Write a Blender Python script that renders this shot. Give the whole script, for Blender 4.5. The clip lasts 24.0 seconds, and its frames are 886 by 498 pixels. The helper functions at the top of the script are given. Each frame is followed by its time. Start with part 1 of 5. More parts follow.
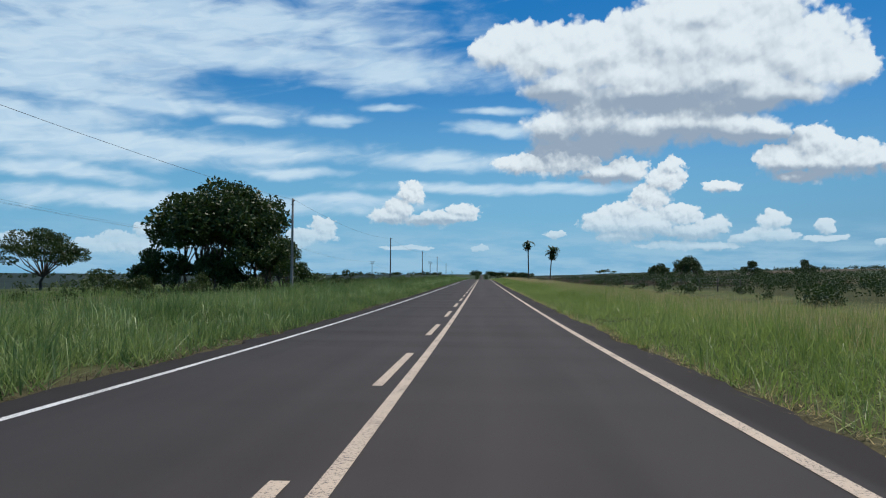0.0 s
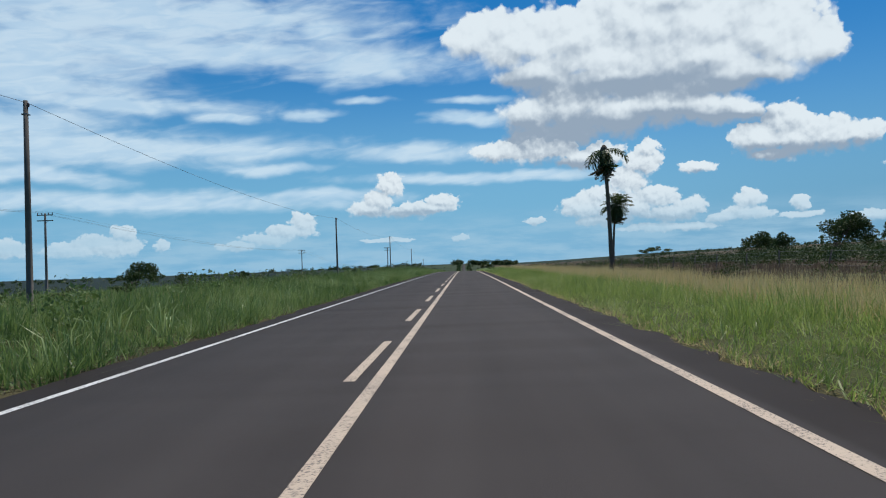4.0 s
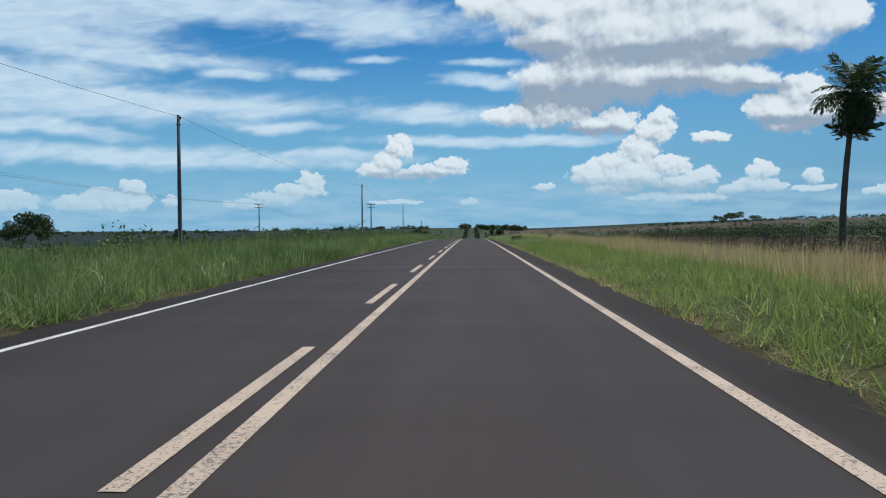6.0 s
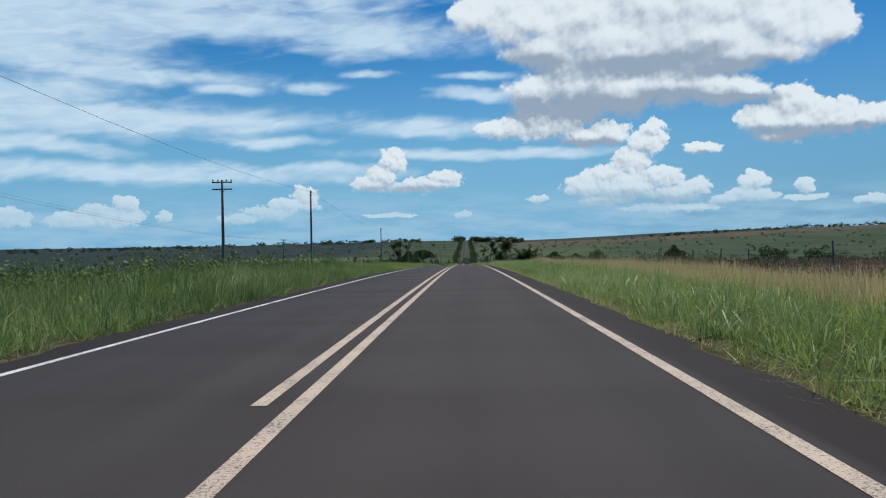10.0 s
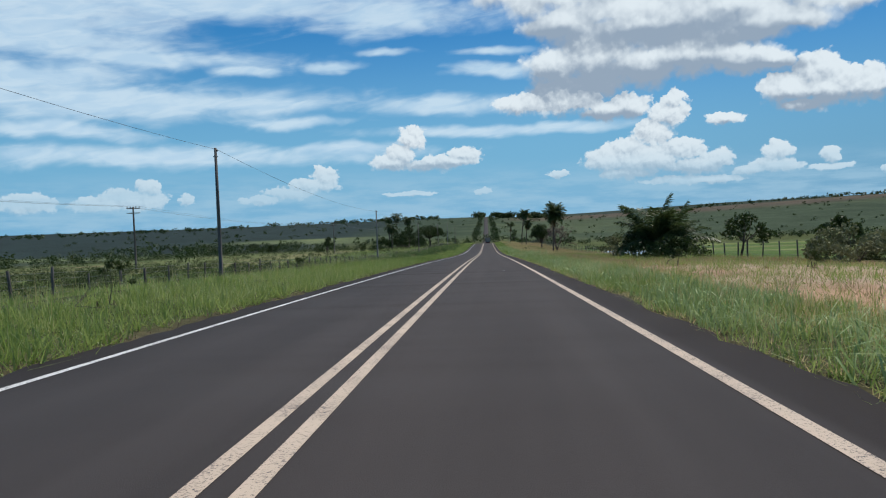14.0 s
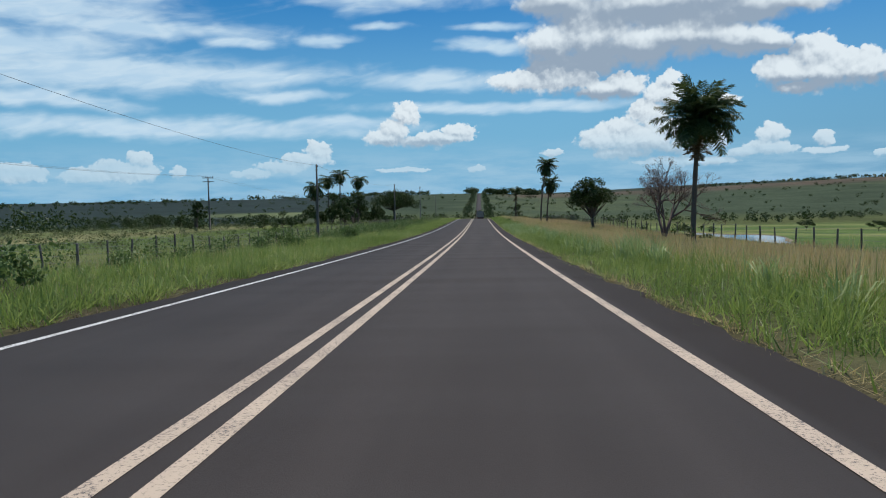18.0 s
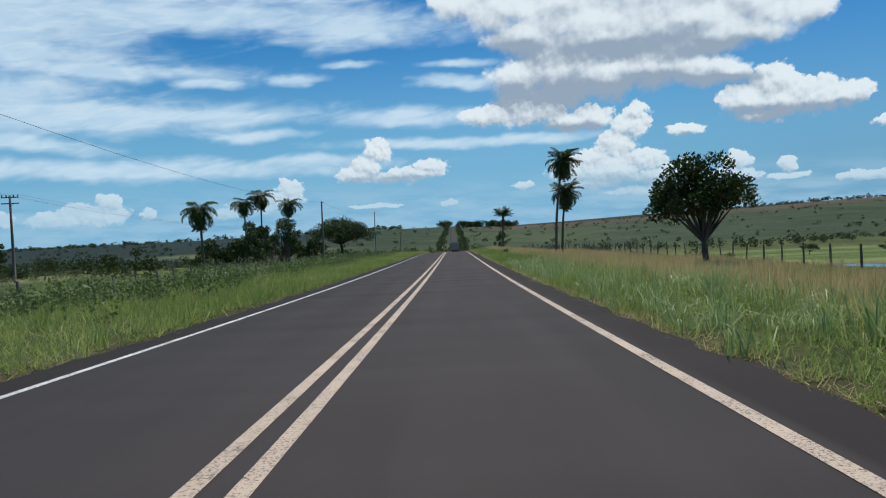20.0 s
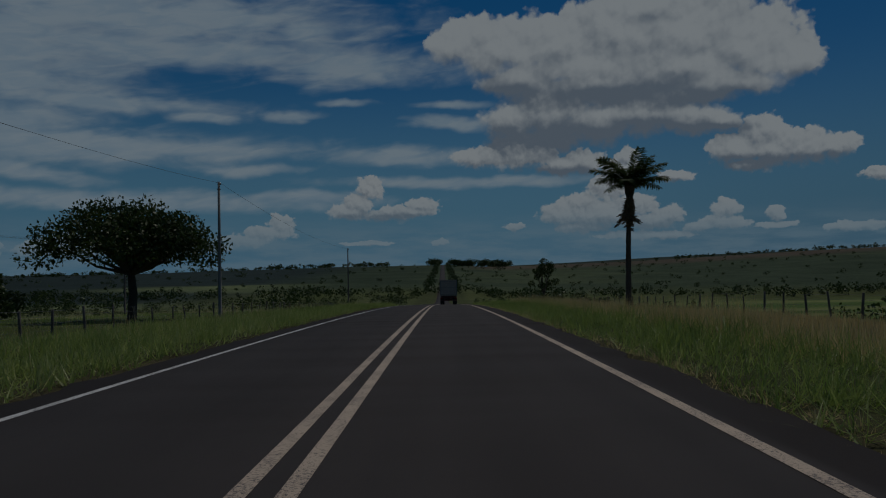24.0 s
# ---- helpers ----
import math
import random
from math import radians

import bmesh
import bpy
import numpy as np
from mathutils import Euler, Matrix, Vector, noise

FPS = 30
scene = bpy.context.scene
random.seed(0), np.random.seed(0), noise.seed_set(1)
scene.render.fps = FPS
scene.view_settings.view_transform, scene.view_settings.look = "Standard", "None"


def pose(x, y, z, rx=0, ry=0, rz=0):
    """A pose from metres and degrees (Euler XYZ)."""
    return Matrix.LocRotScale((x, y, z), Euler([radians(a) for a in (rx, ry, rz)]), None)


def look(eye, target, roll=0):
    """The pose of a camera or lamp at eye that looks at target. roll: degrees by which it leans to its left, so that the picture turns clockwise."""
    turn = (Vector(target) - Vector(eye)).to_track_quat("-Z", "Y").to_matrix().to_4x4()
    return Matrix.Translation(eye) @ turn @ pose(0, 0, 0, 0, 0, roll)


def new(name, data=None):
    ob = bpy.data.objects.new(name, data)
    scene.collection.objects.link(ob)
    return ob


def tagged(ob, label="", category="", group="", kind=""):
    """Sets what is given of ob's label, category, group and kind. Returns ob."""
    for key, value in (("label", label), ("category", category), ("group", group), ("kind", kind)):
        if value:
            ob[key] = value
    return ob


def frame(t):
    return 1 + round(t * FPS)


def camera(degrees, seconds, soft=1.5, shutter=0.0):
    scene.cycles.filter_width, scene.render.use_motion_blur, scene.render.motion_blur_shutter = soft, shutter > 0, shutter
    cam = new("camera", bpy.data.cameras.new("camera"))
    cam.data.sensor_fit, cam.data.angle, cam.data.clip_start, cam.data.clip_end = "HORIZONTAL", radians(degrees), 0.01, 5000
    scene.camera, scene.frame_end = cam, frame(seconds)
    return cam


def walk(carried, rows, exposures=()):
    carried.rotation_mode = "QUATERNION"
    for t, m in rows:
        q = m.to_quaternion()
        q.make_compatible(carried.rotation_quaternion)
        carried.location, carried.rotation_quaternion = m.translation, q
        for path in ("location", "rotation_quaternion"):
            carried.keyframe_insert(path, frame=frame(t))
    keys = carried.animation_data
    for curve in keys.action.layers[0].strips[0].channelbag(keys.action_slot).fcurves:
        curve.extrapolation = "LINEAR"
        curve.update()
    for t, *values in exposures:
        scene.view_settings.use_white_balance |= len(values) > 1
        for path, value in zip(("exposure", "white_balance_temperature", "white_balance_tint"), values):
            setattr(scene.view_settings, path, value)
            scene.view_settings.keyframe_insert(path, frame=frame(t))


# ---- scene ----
# the lens and the drive, one row each half second: seconds, x, y, z, yaw, pitch, roll
PATH = [
    (0, 1.00, -9.63, 1.475, 3.04, 1.83, 0.40),
    (0.5, 1.14, 5.19, 1.285, 0.44, 4.08, -1.82),
    (1, 1.28, 20.00, 1.179, 3.88, 2.74, -3.52),
    (1.5, 1.19, 34.73, 1.100, 2.02, 0.61, -1.98),
    (2, 1.09, 49.45, 1.041, 0.70, -0.34, -1.14),
    (2.5, 1.03, 64.18, 0.991, 1.73, 0.38, -2.05),
    (4.5, 1.04, 123.08, 0.869, 1.44, 1.08, -1.82),
    (5, 1.11, 137.80, 0.829, 0.82, -0.69, -0.37),
    (5.5, 1.27, 152.60, 0.808, 1.42, -0.77, -0.48),
    (6, 1.42, 167.40, 0.779, 2.23, -1.76, -0.27),
    (6.5, 1.46, 182.20, 0.728, 2.29, -1.28, -2.03),
    (7, 1.49, 197.00, 0.666, 2.45, -0.49, -1.63),
    (7.5, 1.53, 211.31, 0.590, 2.87, -2.01, -0.92),
    (8, 1.56, 225.61, 0.499, 3.39, -1.42, -2.88),
    (8.5, 1.53, 239.92, 0.416, 2.21, -0.92, -0.87),
    (9, 1.51, 254.03, 0.317, 2.26, -2.35, -0.66),
    (9.5, 1.44, 267.87, 0.218, 1.57, -1.90, 0.33),
    (10, 1.38, 281.70, 0.082, 1.79, -0.76, -0.88),
    (10.5, 1.38, 295.85, -0.122, 2.42, 0.13, -0.83),
    (12.5, 1.39, 352.45, -1.342, 4.34, -1.36, -0.07),
    (13, 1.38, 366.60, -1.819, 5.14, -3.15, -0.61),
    (13.5, 1.36, 380.75, -2.213, 5.03, -3.18, -1.81),
    (14, 1.33, 394.90, -2.647, 3.44, -2.47, -2.03),
    (14.5, 1.28, 409.05, -3.192, 2.41, -2.51, -2.09),
    (15, 1.24, 423.20, -3.768, 2.57, -4.27, -1.27),
    (15.5, 1.29, 437.35, -4.341, 2.38, -4.46, -0.72),
    (16, 1.34, 451.50, -4.934, 1.74, -4.28, -1.94),
    (16.5, 1.40, 465.65, -5.553, 1.86, -3.37, -1.76),
    (17, 1.47, 479.80, -6.193, 1.87, -3.58, -2.03),
    (17.5, 1.51, 493.95, -6.868, 2.46, -3.04, -1.57),
    (18, 1.56, 508.10, -7.520, 2.90, -4.27, -1.03),
    (18.5, 1.50, 522.25, -8.101, 3.29, -2.67, -2.02),
    (20.5, 1.25, 578.85, -10.041, 0.21, -1.66, -2.91),
    (21, 1.29, 593.00, -10.454, 0.44, -1.99, -3.67),
    (21.5, 1.23, 607.15, -10.771, 0.76, -0.27, -1.77),
    (22, 1.17, 621.30, -11.059, -3.21, 1.84, 0.72),
    (22.5, 1.11, 635.45, -11.343, -7.33, 0.43, 0.54),
    (23, 1.05, 649.60, -11.613, -5.25, -0.02, -0.09),
    (23.5, 1.02, 663.75, -11.920, -1.95, 1.19, -1.14),
    (24, 0.99, 677.90, -12.245, -0.03, 1.37, -1.04),
]


def gaze(x, y, z, yaw, pitch, roll):
    a, b = radians(yaw), radians(pitch)
    ahead = Vector((-math.sin(a) * math.cos(b), math.cos(a) * math.cos(b), math.sin(b)))
    return look((x, y, z), Vector((x, y, z)) + ahead, roll)


cam = camera(62.0, 24.0, soft=1.1)
walk(cam, [(t, gaze(*row)) for t, *row in PATH],
     exposures=[(0, 0.0), (22.6, 0.0), (23.0, -0.3), (23.5, -1.15), (24.0, -2.25)])

# ---- light: high midday sun ahead and to the right, broken cumulus sky ----
SUN_EL, SUN_AZ = radians(66), radians(28)
sun = new("sun", bpy.data.lights.new("sun", "SUN"))
sun.data.energy, sun.data.angle, sun.data.color = 3.6, radians(0.53), (1.0, 0.95, 0.87)
sun.matrix_world = look((0, 0, 0), (-math.sin(SUN_AZ) * math.cos(SUN_EL), -math.cos(SUN_AZ) * math.cos(SUN_EL), -math.sin(SUN_EL)))

world = bpy.data.worlds.new("sky")
scene.world = world
world.use_nodes = True


class Net:
    """Small helper to write node trees."""

    def __init__(self, tree):
        self.tree, self.n, self.l = tree, tree.nodes, tree.links

    def put(self, socket, value):
        if isinstance(value, bpy.types.NodeSocket):
            self.l.new(value, socket)
        elif value is not None:
            socket.default_value = value

    def math(self, op, a, b=None, c=None, clamp=False):
        n = self.n.new("ShaderNodeMath")
        n.operation, n.use_clamp = op, clamp
        for s, v in zip(n.inputs, (a, b, c)):
            self.put(s, v)
        return n.outputs[0]

    def vec(self, op, a, b=None):
        n = self.n.new("ShaderNodeVectorMath")
        n.operation = op
        self.put(n.inputs[0], a)
        if b is not None:
            self.put(n.inputs[1], b)
        return n.outputs[1] if op == "LENGTH" else n.outputs[0]

    def noise(self, vector, scale, detail=4, rough=0.55, distortion=0.0):
        n = self.n.new("ShaderNodeTexNoise")
        self.put(n.inputs["Vector"], vector)
        for k, v in (("Scale", scale), ("Detail", detail), ("Roughness", rough), ("Distortion", distortion)):
            n.inputs[k].default_value = v
        return n.outputs[0], n.outputs[1]

    def ramp(self, value, lo, hi, out_lo=0.0, out_hi=1.0, smooth=True):
        n = self.n.new("ShaderNodeMapRange")
        n.interpolation_type = "SMOOTHSTEP" if smooth else "LINEAR"
        for s, v in zip(n.inputs, (value, lo, hi, out_lo, out_hi)):
            self.put(s, v)
        return n.outputs[0]

    def mix(self, fac, a, b, kind="MIX"):
        n = self.n.new("ShaderNodeMix")
        n.data_type, n.blend_type = "RGBA", kind
        self.put(n.inputs[0], fac)
        for s, v in ((n.inputs[6], a), (n.inputs[7], b)):
            self.put(s, (*v, 1) if isinstance(v, tuple) and len(v) == 3 else v)
        return n.outputs[2]

    def join(self, x, y, z=0.0):
        n = self.n.new("ShaderNodeCombineXYZ")
        for s, v in zip(n.inputs, (x, y, z)):
            self.put(s, v)
        return n.outputs[0]

    def split(self, v):
        n = self.n.new("ShaderNodeSeparateXYZ")
        self.put(n.inputs[0], v)
        return n.outputs


# cumulus heaps: azimuth, elevation, half width, half height, in degrees
HEAPS_TOP = [(9.5, 12.8, 4.6, 1.3), (14.6, 12.4, 4.6, 1.3), (19.2, 12.2, 3.8, 1.2), (22.4, 12.6, 2.2, 1.0), (11.5, 14.9, 6.0, 1.8), (18.5, 14.4, 5.0, 1.8), (1.2, 16.9, 2.7, 1.6), (4.7, 16.4, 3.9, 2.2), (9, 16.5, 4.1, 2.5), (14.1, 17.2, 4.3, 2.9), (18.8, 16.5, 5.4, 3.2),
    (23.1, 15.1, 4.1, 3.1), (26, 14, 1.8, 1.7), (12.2, 13.5, 7.4, 1.8), (19.6, 12.8, 4.7, 1.7), (6.3, 14, 3.4, 1.4),
    (16.6, 18.8, 6, 1.7)]
HEAPS_SHELF = [(5.2, 11.0, 2.2, 1.7), (8.2, 11.0, 3.3, 2.3), (11.8, 10.4, 3.6, 1.8), (15.6, 11.0, 3.4, 1.9), (18.8, 10.3, 2.8, 1.3), (21.0, 10.0, 1.9, 0.9),
    (6.2, 9.2, 2.8, 1.0), (7.7, 9.5, 4.2, 1.2)]
HEAPS_MID = [(2.9, 8.4, 2.4, 0.9), (6.3, 8.2, 3.2, 1), (9.4, 7.4, 2.5, 0.8), (11.1, 7.7, 1.4, 1.1), (23.7, 9.2, 1.4, 1.3),
    (21.8, 8.1, 2.2, 1.3), (24.3, 7.9, 2, 1.6), (26.3, 8, 1.9, 1.4), (28.3, 7.8, 1.5, 1.1), (22.6, 6.9, 1.6, 0.5)]
HEAPS_LOW = [(14.2, 8, 0.9, 0.8), (13.7, 6.9, 1.6, 1.1), (12.6, 5.7, 1.6, 1.2), (10.5, 4.7, 1.7, 0.8), (9.2, 3.9, 1.7, 1),
    (11.9, 3.8, 3.2, 1.3), (14.7, 4.3, 1.8, 0.9), (17.2, 3.5, 1.1, 0.8), (15.8, 3.1, 2.3, 0.8), (21, 3.8, 1, 0.8),
    (20.9, 2.8, 1.8, 0.6), (24.4, 3.4, 0.7, 0.6), (24.4, 2.6, 1.4, 0.3), (17.8, 6.4, 1.4, 0.5), (19.6, 2.6, 1.5, 0.4),
    (10.6, 2.8, 2.4, 0.5), (15.8, 2.1, 4.2, 0.4)]
HEAPS_FAR = [(-5.6, 6.1, 1.1, 1), (-6.4, 5, 1.3, 0.8), (-7.3, 4.3, 1.8, 0.7), (-4, 4.1, 2, 0.7), (-1.6, 4.8, 1.4, 0.6),
    (-2.2, 4.3, 2, 0.5), (-12.4, 3.4, 1.2, 0.8), (-13.3, 2.7, 2.1, 0.6), (-15, 2.2, 2.1, 0.5), (5.5, 3, 0.9, 0.3),
    (-0.2, 1.9, 0.7, 0.3), (-5.7, 1.9, 2.2, 0.2), (-25.1, 2.9, 0.9, 0.7), (-26.2, 1.9, 2.6, 0.9), (-28.9, 1.7, 1.6, 0.6),
    (-32.6, 1.8, 2, 0.8), (-17.1, 1.7, 1.7, 0.4), (-22.5, 1.9, 0.6, 0.5), (33.9, 8.3, 1.3, 0.7), (30.9, 5.7, 1.4, 0.5),
    (34.3, 2.7, 1.7, 0.7), (29.3, 2.3, 2.2, 0.4), (36.6, 7.1, 1, 0.5)]
# thin streaks of high cloud
STREAKS = [(-23.7, 18.2, 17.7, 1.9), (-32.3, 10.3, 7.2, 1.5), (-30.3, 14.7, 9.8, 2.2), (-20.0, 21.5, 16.0, 1.6), (-27.5, 16.2, 14.0, 1.7), (-17.6, 16.0, 10.7, 1.2), (-6.9, 15.2, 6.6, 1.1), (-31.0, 13.1, 7.3, 1.3), (-25.5, 12.0, 9.2, 0.6),
           (-18.0, 11.3, 2.5, 0.4), (-11.4, 11.7, 2.4, 0.35), (-7.3, 12.7, 2.0, 0.3), (-27.3, 8.9, 13.1, 1.3), (-17.5, 8.9, 7.7, 0.6),
           (-30.8, 6.7, 5.4, 0.6), (-14.6, 7.5, 4.7, 0.4), (-3.3, 8.6, 4.8, 0.7), (0.6, 11.0, 2.6, 0.5), (1.1, 12.5, 2.2, 0.3),
           (1.1, 6.5, 8.6, 0.4), (-23.5, 5.1, 14.5, 0.7), (-11.1, 5.5, 4.4, 0.4), (-10.4, 17.7, 2.6, 1.2)]


def heap_group(name, heaps, warp_scale, warp, melt):
    """A node group: how deep inside the heaps a direction (azimuth, elevation) lies, with billowing and with smooth edges."""
    g = bpy.data.node_groups.new(name, "ShaderNodeTree")
    g.interface.new_socket("place", in_out="INPUT", socket_type="NodeSocketVector")
    g.interface.new_socket("depth", in_out="OUTPUT", socket_type="NodeSocketFloat")
    w = Net(g)
    place = w.n.new("NodeGroupInput").outputs[0]
    _, swirl = w.noise(place, warp_scale, 3, 0.55)
    shift = w.vec("MULTIPLY", w.vec("SUBTRACT", swirl, (0.5, 0.5, 0.5)), warp)
    place = w.vec("ADD", place, shift)
    near = None
    for a, e, ra, re in heaps:
        d = w.vec("LENGTH", w.vec("MULTIPLY", w.vec("SUBTRACT", place, (a, e, 0)), (1 / ra, 1 / re, 0)))
        near = d if near is None else w.math("SMOOTH_MIN", near, d, melt)
    out = w.n.new("NodeGroupOutput")
    w.put(out.inputs[0], w.math("SUBTRACT", 1.0, near))
    return g


def billow(w, place, scale):
    """Cauliflower lumps: round swellings at three sizes."""
    total = None
    for k, (times, weight) in enumerate(((1.0, 0.55), (2.3, 0.30), (5.1, 0.17))):
        n = w.n.new("ShaderNodeTexVoronoi")
        n.feature, n.voronoi_dimensions = "SMOOTH_F1", "2D"
        w.put(n.inputs["Vector"], w.vec("ADD", place, (7.3 * k, 3.1 * k, 0)))
        n.inputs["Scale"].default_value = scale * times
        n.inputs["Smoothness"].default_value = 0.35
        part = w.math("MULTIPLY", w.math("SUBTRACT", 0.48, n.outputs["Distance"]), weight)
        total = part if total is None else w.math("ADD", total, part)
    return total


w = Net(world.node_tree)
w.n.clear()
way = w.n.new("ShaderNodeTexCoord").outputs["Generated"]
wx, wy, wz = w.split(way)
azimuth = w.math("MULTIPLY", w.math("ARCTAN2", wx, wy), 57.2958)
height = w.math("MULTIPLY", w.math("ARCSINE", wz), 57.2958)
spot = w.join(azimuth, height)
air = w.n.new("ShaderNodeTexSky")
air.sky_type, air.sun_disc = "NISHITA", False
air.sun_elevation, air.sun_rotation = SUN_EL, SUN_AZ
air.altitude, air.air_density, air.dust_density, air.ozone_density = 400, 1.0, 0.6, 2.0
tone = w.n.new("ShaderNodeHueSaturation")
w.put(tone.inputs["Color"], air.outputs[0])
tone.inputs["Hue"].default_value, tone.inputs["Saturation"].default_value, tone.inputs["Value"].default_value = 0.501, 1.57, 0.087
sky = w.mix(w.ramp(height, 0.0, 16.0, 0.92, 0.0), tone.outputs[0], w.mix(w.ramp(azimuth, 4.0, 32.0), (0.122, 0.40, 0.665), (0.085, 0.315, 0.555)))


def call(group, place):
    n = w.n.new("ShaderNodeGroup")
    n.node_tree = group
    w.put(n.inputs[0], place)
    return n.outputs[0]


# high streaks
streak = call(heap_group("streaks", STREAKS, 0.22, (5.0, 1.6, 0), 0.5), spot)
tilted = w.join(w.math("MULTIPLY", azimuth, 0.13), w.math("MULTIPLY", w.math("SUBTRACT", height, w.math("MULTIPLY", azimuth, 0.11)), 0.42))
grain, _ = w.noise(tilted, 1.35, 6, 0.52, 0.6)
wisp, _ = w.noise(w.vec("MULTIPLY", tilted, (1.9, 2.3, 0)), 1.5, 4, 0.5, 0.8)
ragged_veil = w.math("ADD", w.math("MULTIPLY", w.math("SUBTRACT", grain, 0.5), 2.0), w.math("MULTIPLY", w.math("SUBTRACT", wisp, 0.5), 0.4))
veil = w.ramp(w.math("ADD", streak, ragged_veil), -0.62, 0.72, 0.0, 0.88)
color = w.mix(veil, sky, w.mix(w.ramp(wisp, 0.35, 0.65), (0.50, 0.68, 0.84), (0.60, 0.755, 0.875)))
# the rest of the sky, behind and beside the road: loose fair-weather cloud
loose, _ = w.noise(w.vec("MULTIPLY", way, (1, 1, 2.2)), 3.2, 7, 0.6)
away = w.math("MULTIPLY", w.ramp(w.math("ABSOLUTE", azimuth), 38.0, 52.0), w.ramp(height, 1.0, 9.0))
overhead = w.math("MAXIMUM", away, w.ramp(height, 25.0, 38.0))
color = w.mix(w.math("MULTIPLY", w.ramp(loose, 0.50, 0.66, 0.0, 0.8), overhead), color, (0.62, 0.66, 0.70))
# cumulus: white heaps over grey undersides
UNDERSIDES = [(13.0, 12.6, 6.0, 0.9), (19.0, 11.9, 3.6, 0.7), (7.8, 9.6, 4.0, 1.3), (14.0, 9.7, 5.0, 0.9), (19.6, 9.5, 2.8, 0.6), (5.5, 13.2, 2.6, 0.8),
    (7.9, 6.9, 3.3, 0.5), (23.2, 7, 3, 0.5), (13, 2.6, 5.8, 0.6), (-4.9, 3.8, 3.1, 0.4), (26.6, 7, 2.2, 0.4)]
under = call(heap_group("undersides", UNDERSIDES, 0.35, (2.6, 1.0, 0), 0.5), spot)
grey = w.ramp(under, -0.9, 0.9)
_, ruffle = w.noise(spot, 2.2, 4, 0.6)
frayed = w.vec("ADD", spot, w.vec("MULTIPLY", w.vec("SUBTRACT", ruffle, (0.5, 0.5, 0.5)), (0.6, 0.42, 0)))
for label, heaps, scale, warp, melt, step, lump, gain, dull in (
        ("heaps_far", HEAPS_FAR, 0.8, (0.9, 0.6, 0), 0.3, 0.22, 1.1, 1.0, 0.5), ("heaps_top", HEAPS_TOP, 0.30, (2.4, 1.5, 0), 0.45, 0.9, 0.42, 0.9, 1.0),
        ("heaps_shelf", HEAPS_SHELF, 0.35, (1.8, 1.1, 0), 0.45, 0.6, 0.55, 1.0, 1.05), ("heaps_low", HEAPS_LOW, 0.7, (1.0, 0.7, 0), 0.3, 0.28, 0.95, 1.0, 0.55),
        ("heaps_mid", HEAPS_MID, 0.5, (1.4, 0.9, 0), 0.35, 0.42, 0.75, 1.0, 0.95)):
    group = heap_group(label, heaps, scale, warp, melt)
    smooth_depth = call(group, spot)
    puff = billow(w, frayed, lump)
    depth = w.math("ADD", call(group, frayed), w.math("MULTIPLY", puff, 0.75))
    rise = w.math("SUBTRACT", smooth_depth, call(group, w.vec("ADD", spot, (0.35 * step, step, 0))))
    puff_above = billow(w, w.vec("ADD", frayed, (0.12 / lump, 0.22 / lump, 0)), lump)
    lumps, _ = w.noise(spot, scale * 1.3, 4, 0.5)
    lit = w.math("ADD", w.math("MULTIPLY", rise, gain), w.math("MULTIPLY", w.math("SUBTRACT", puff, puff_above), 0.95))
    lit = w.math("ADD", lit, w.math("MULTIPLY", w.math("SUBTRACT", lumps, 0.5), 0.7))
    lit = w.ramp(w.math("SUBTRACT", lit, w.math("MULTIPLY", grey, dull * 1.3)), -0.95, 0.36)
    shade = w.mix(lit, (0.30, 0.385, 0.49), (0.75, 0.835, 0.89))
    shade = w.mix(w.ramp(height, 1.0, 6.5, 0.60, 0.0), shade, (0.36, 0.575, 0.735))
    # crisp sunlit tops, soft melting undersides
    soft = w.ramp(rise, -0.35, 0.15, 0.62, 0.40 if label == "heaps_shelf" else 0.18)
    color = w.mix(w.math("MULTIPLY", w.ramp(w.math("DIVIDE", w.math("ADD", depth, 0.03), soft), 0.0, 1.0), 0.985), color, shade)
# pale air low over the horizon
mist, _ = w.noise(w.vec("MULTIPLY", spot, (0.16, 0.9, 0)), 1.0, 5, 0.6)
low_bank = w.math("MULTIPLY", w.ramp(mist, 0.36, 0.62, 0.18, 0.66), w.ramp(height, 1.6, 4.6, 1.0, 0.0))
color = w.mix(low_bank, color, (0.37, 0.575, 0.73))
glow = w.n.new("ShaderNodeBackground")
w.put(glow.inputs[0], color)
w.put(w.n.new("ShaderNodeOutputWorld").inputs[0], glow.outputs[0])

# ---- materials ----


def material(name):
    m = bpy.data.materials.new(name)
    m.use_nodes = True
    m.node_tree.nodes.clear()
    return m, Net(m.node_tree)


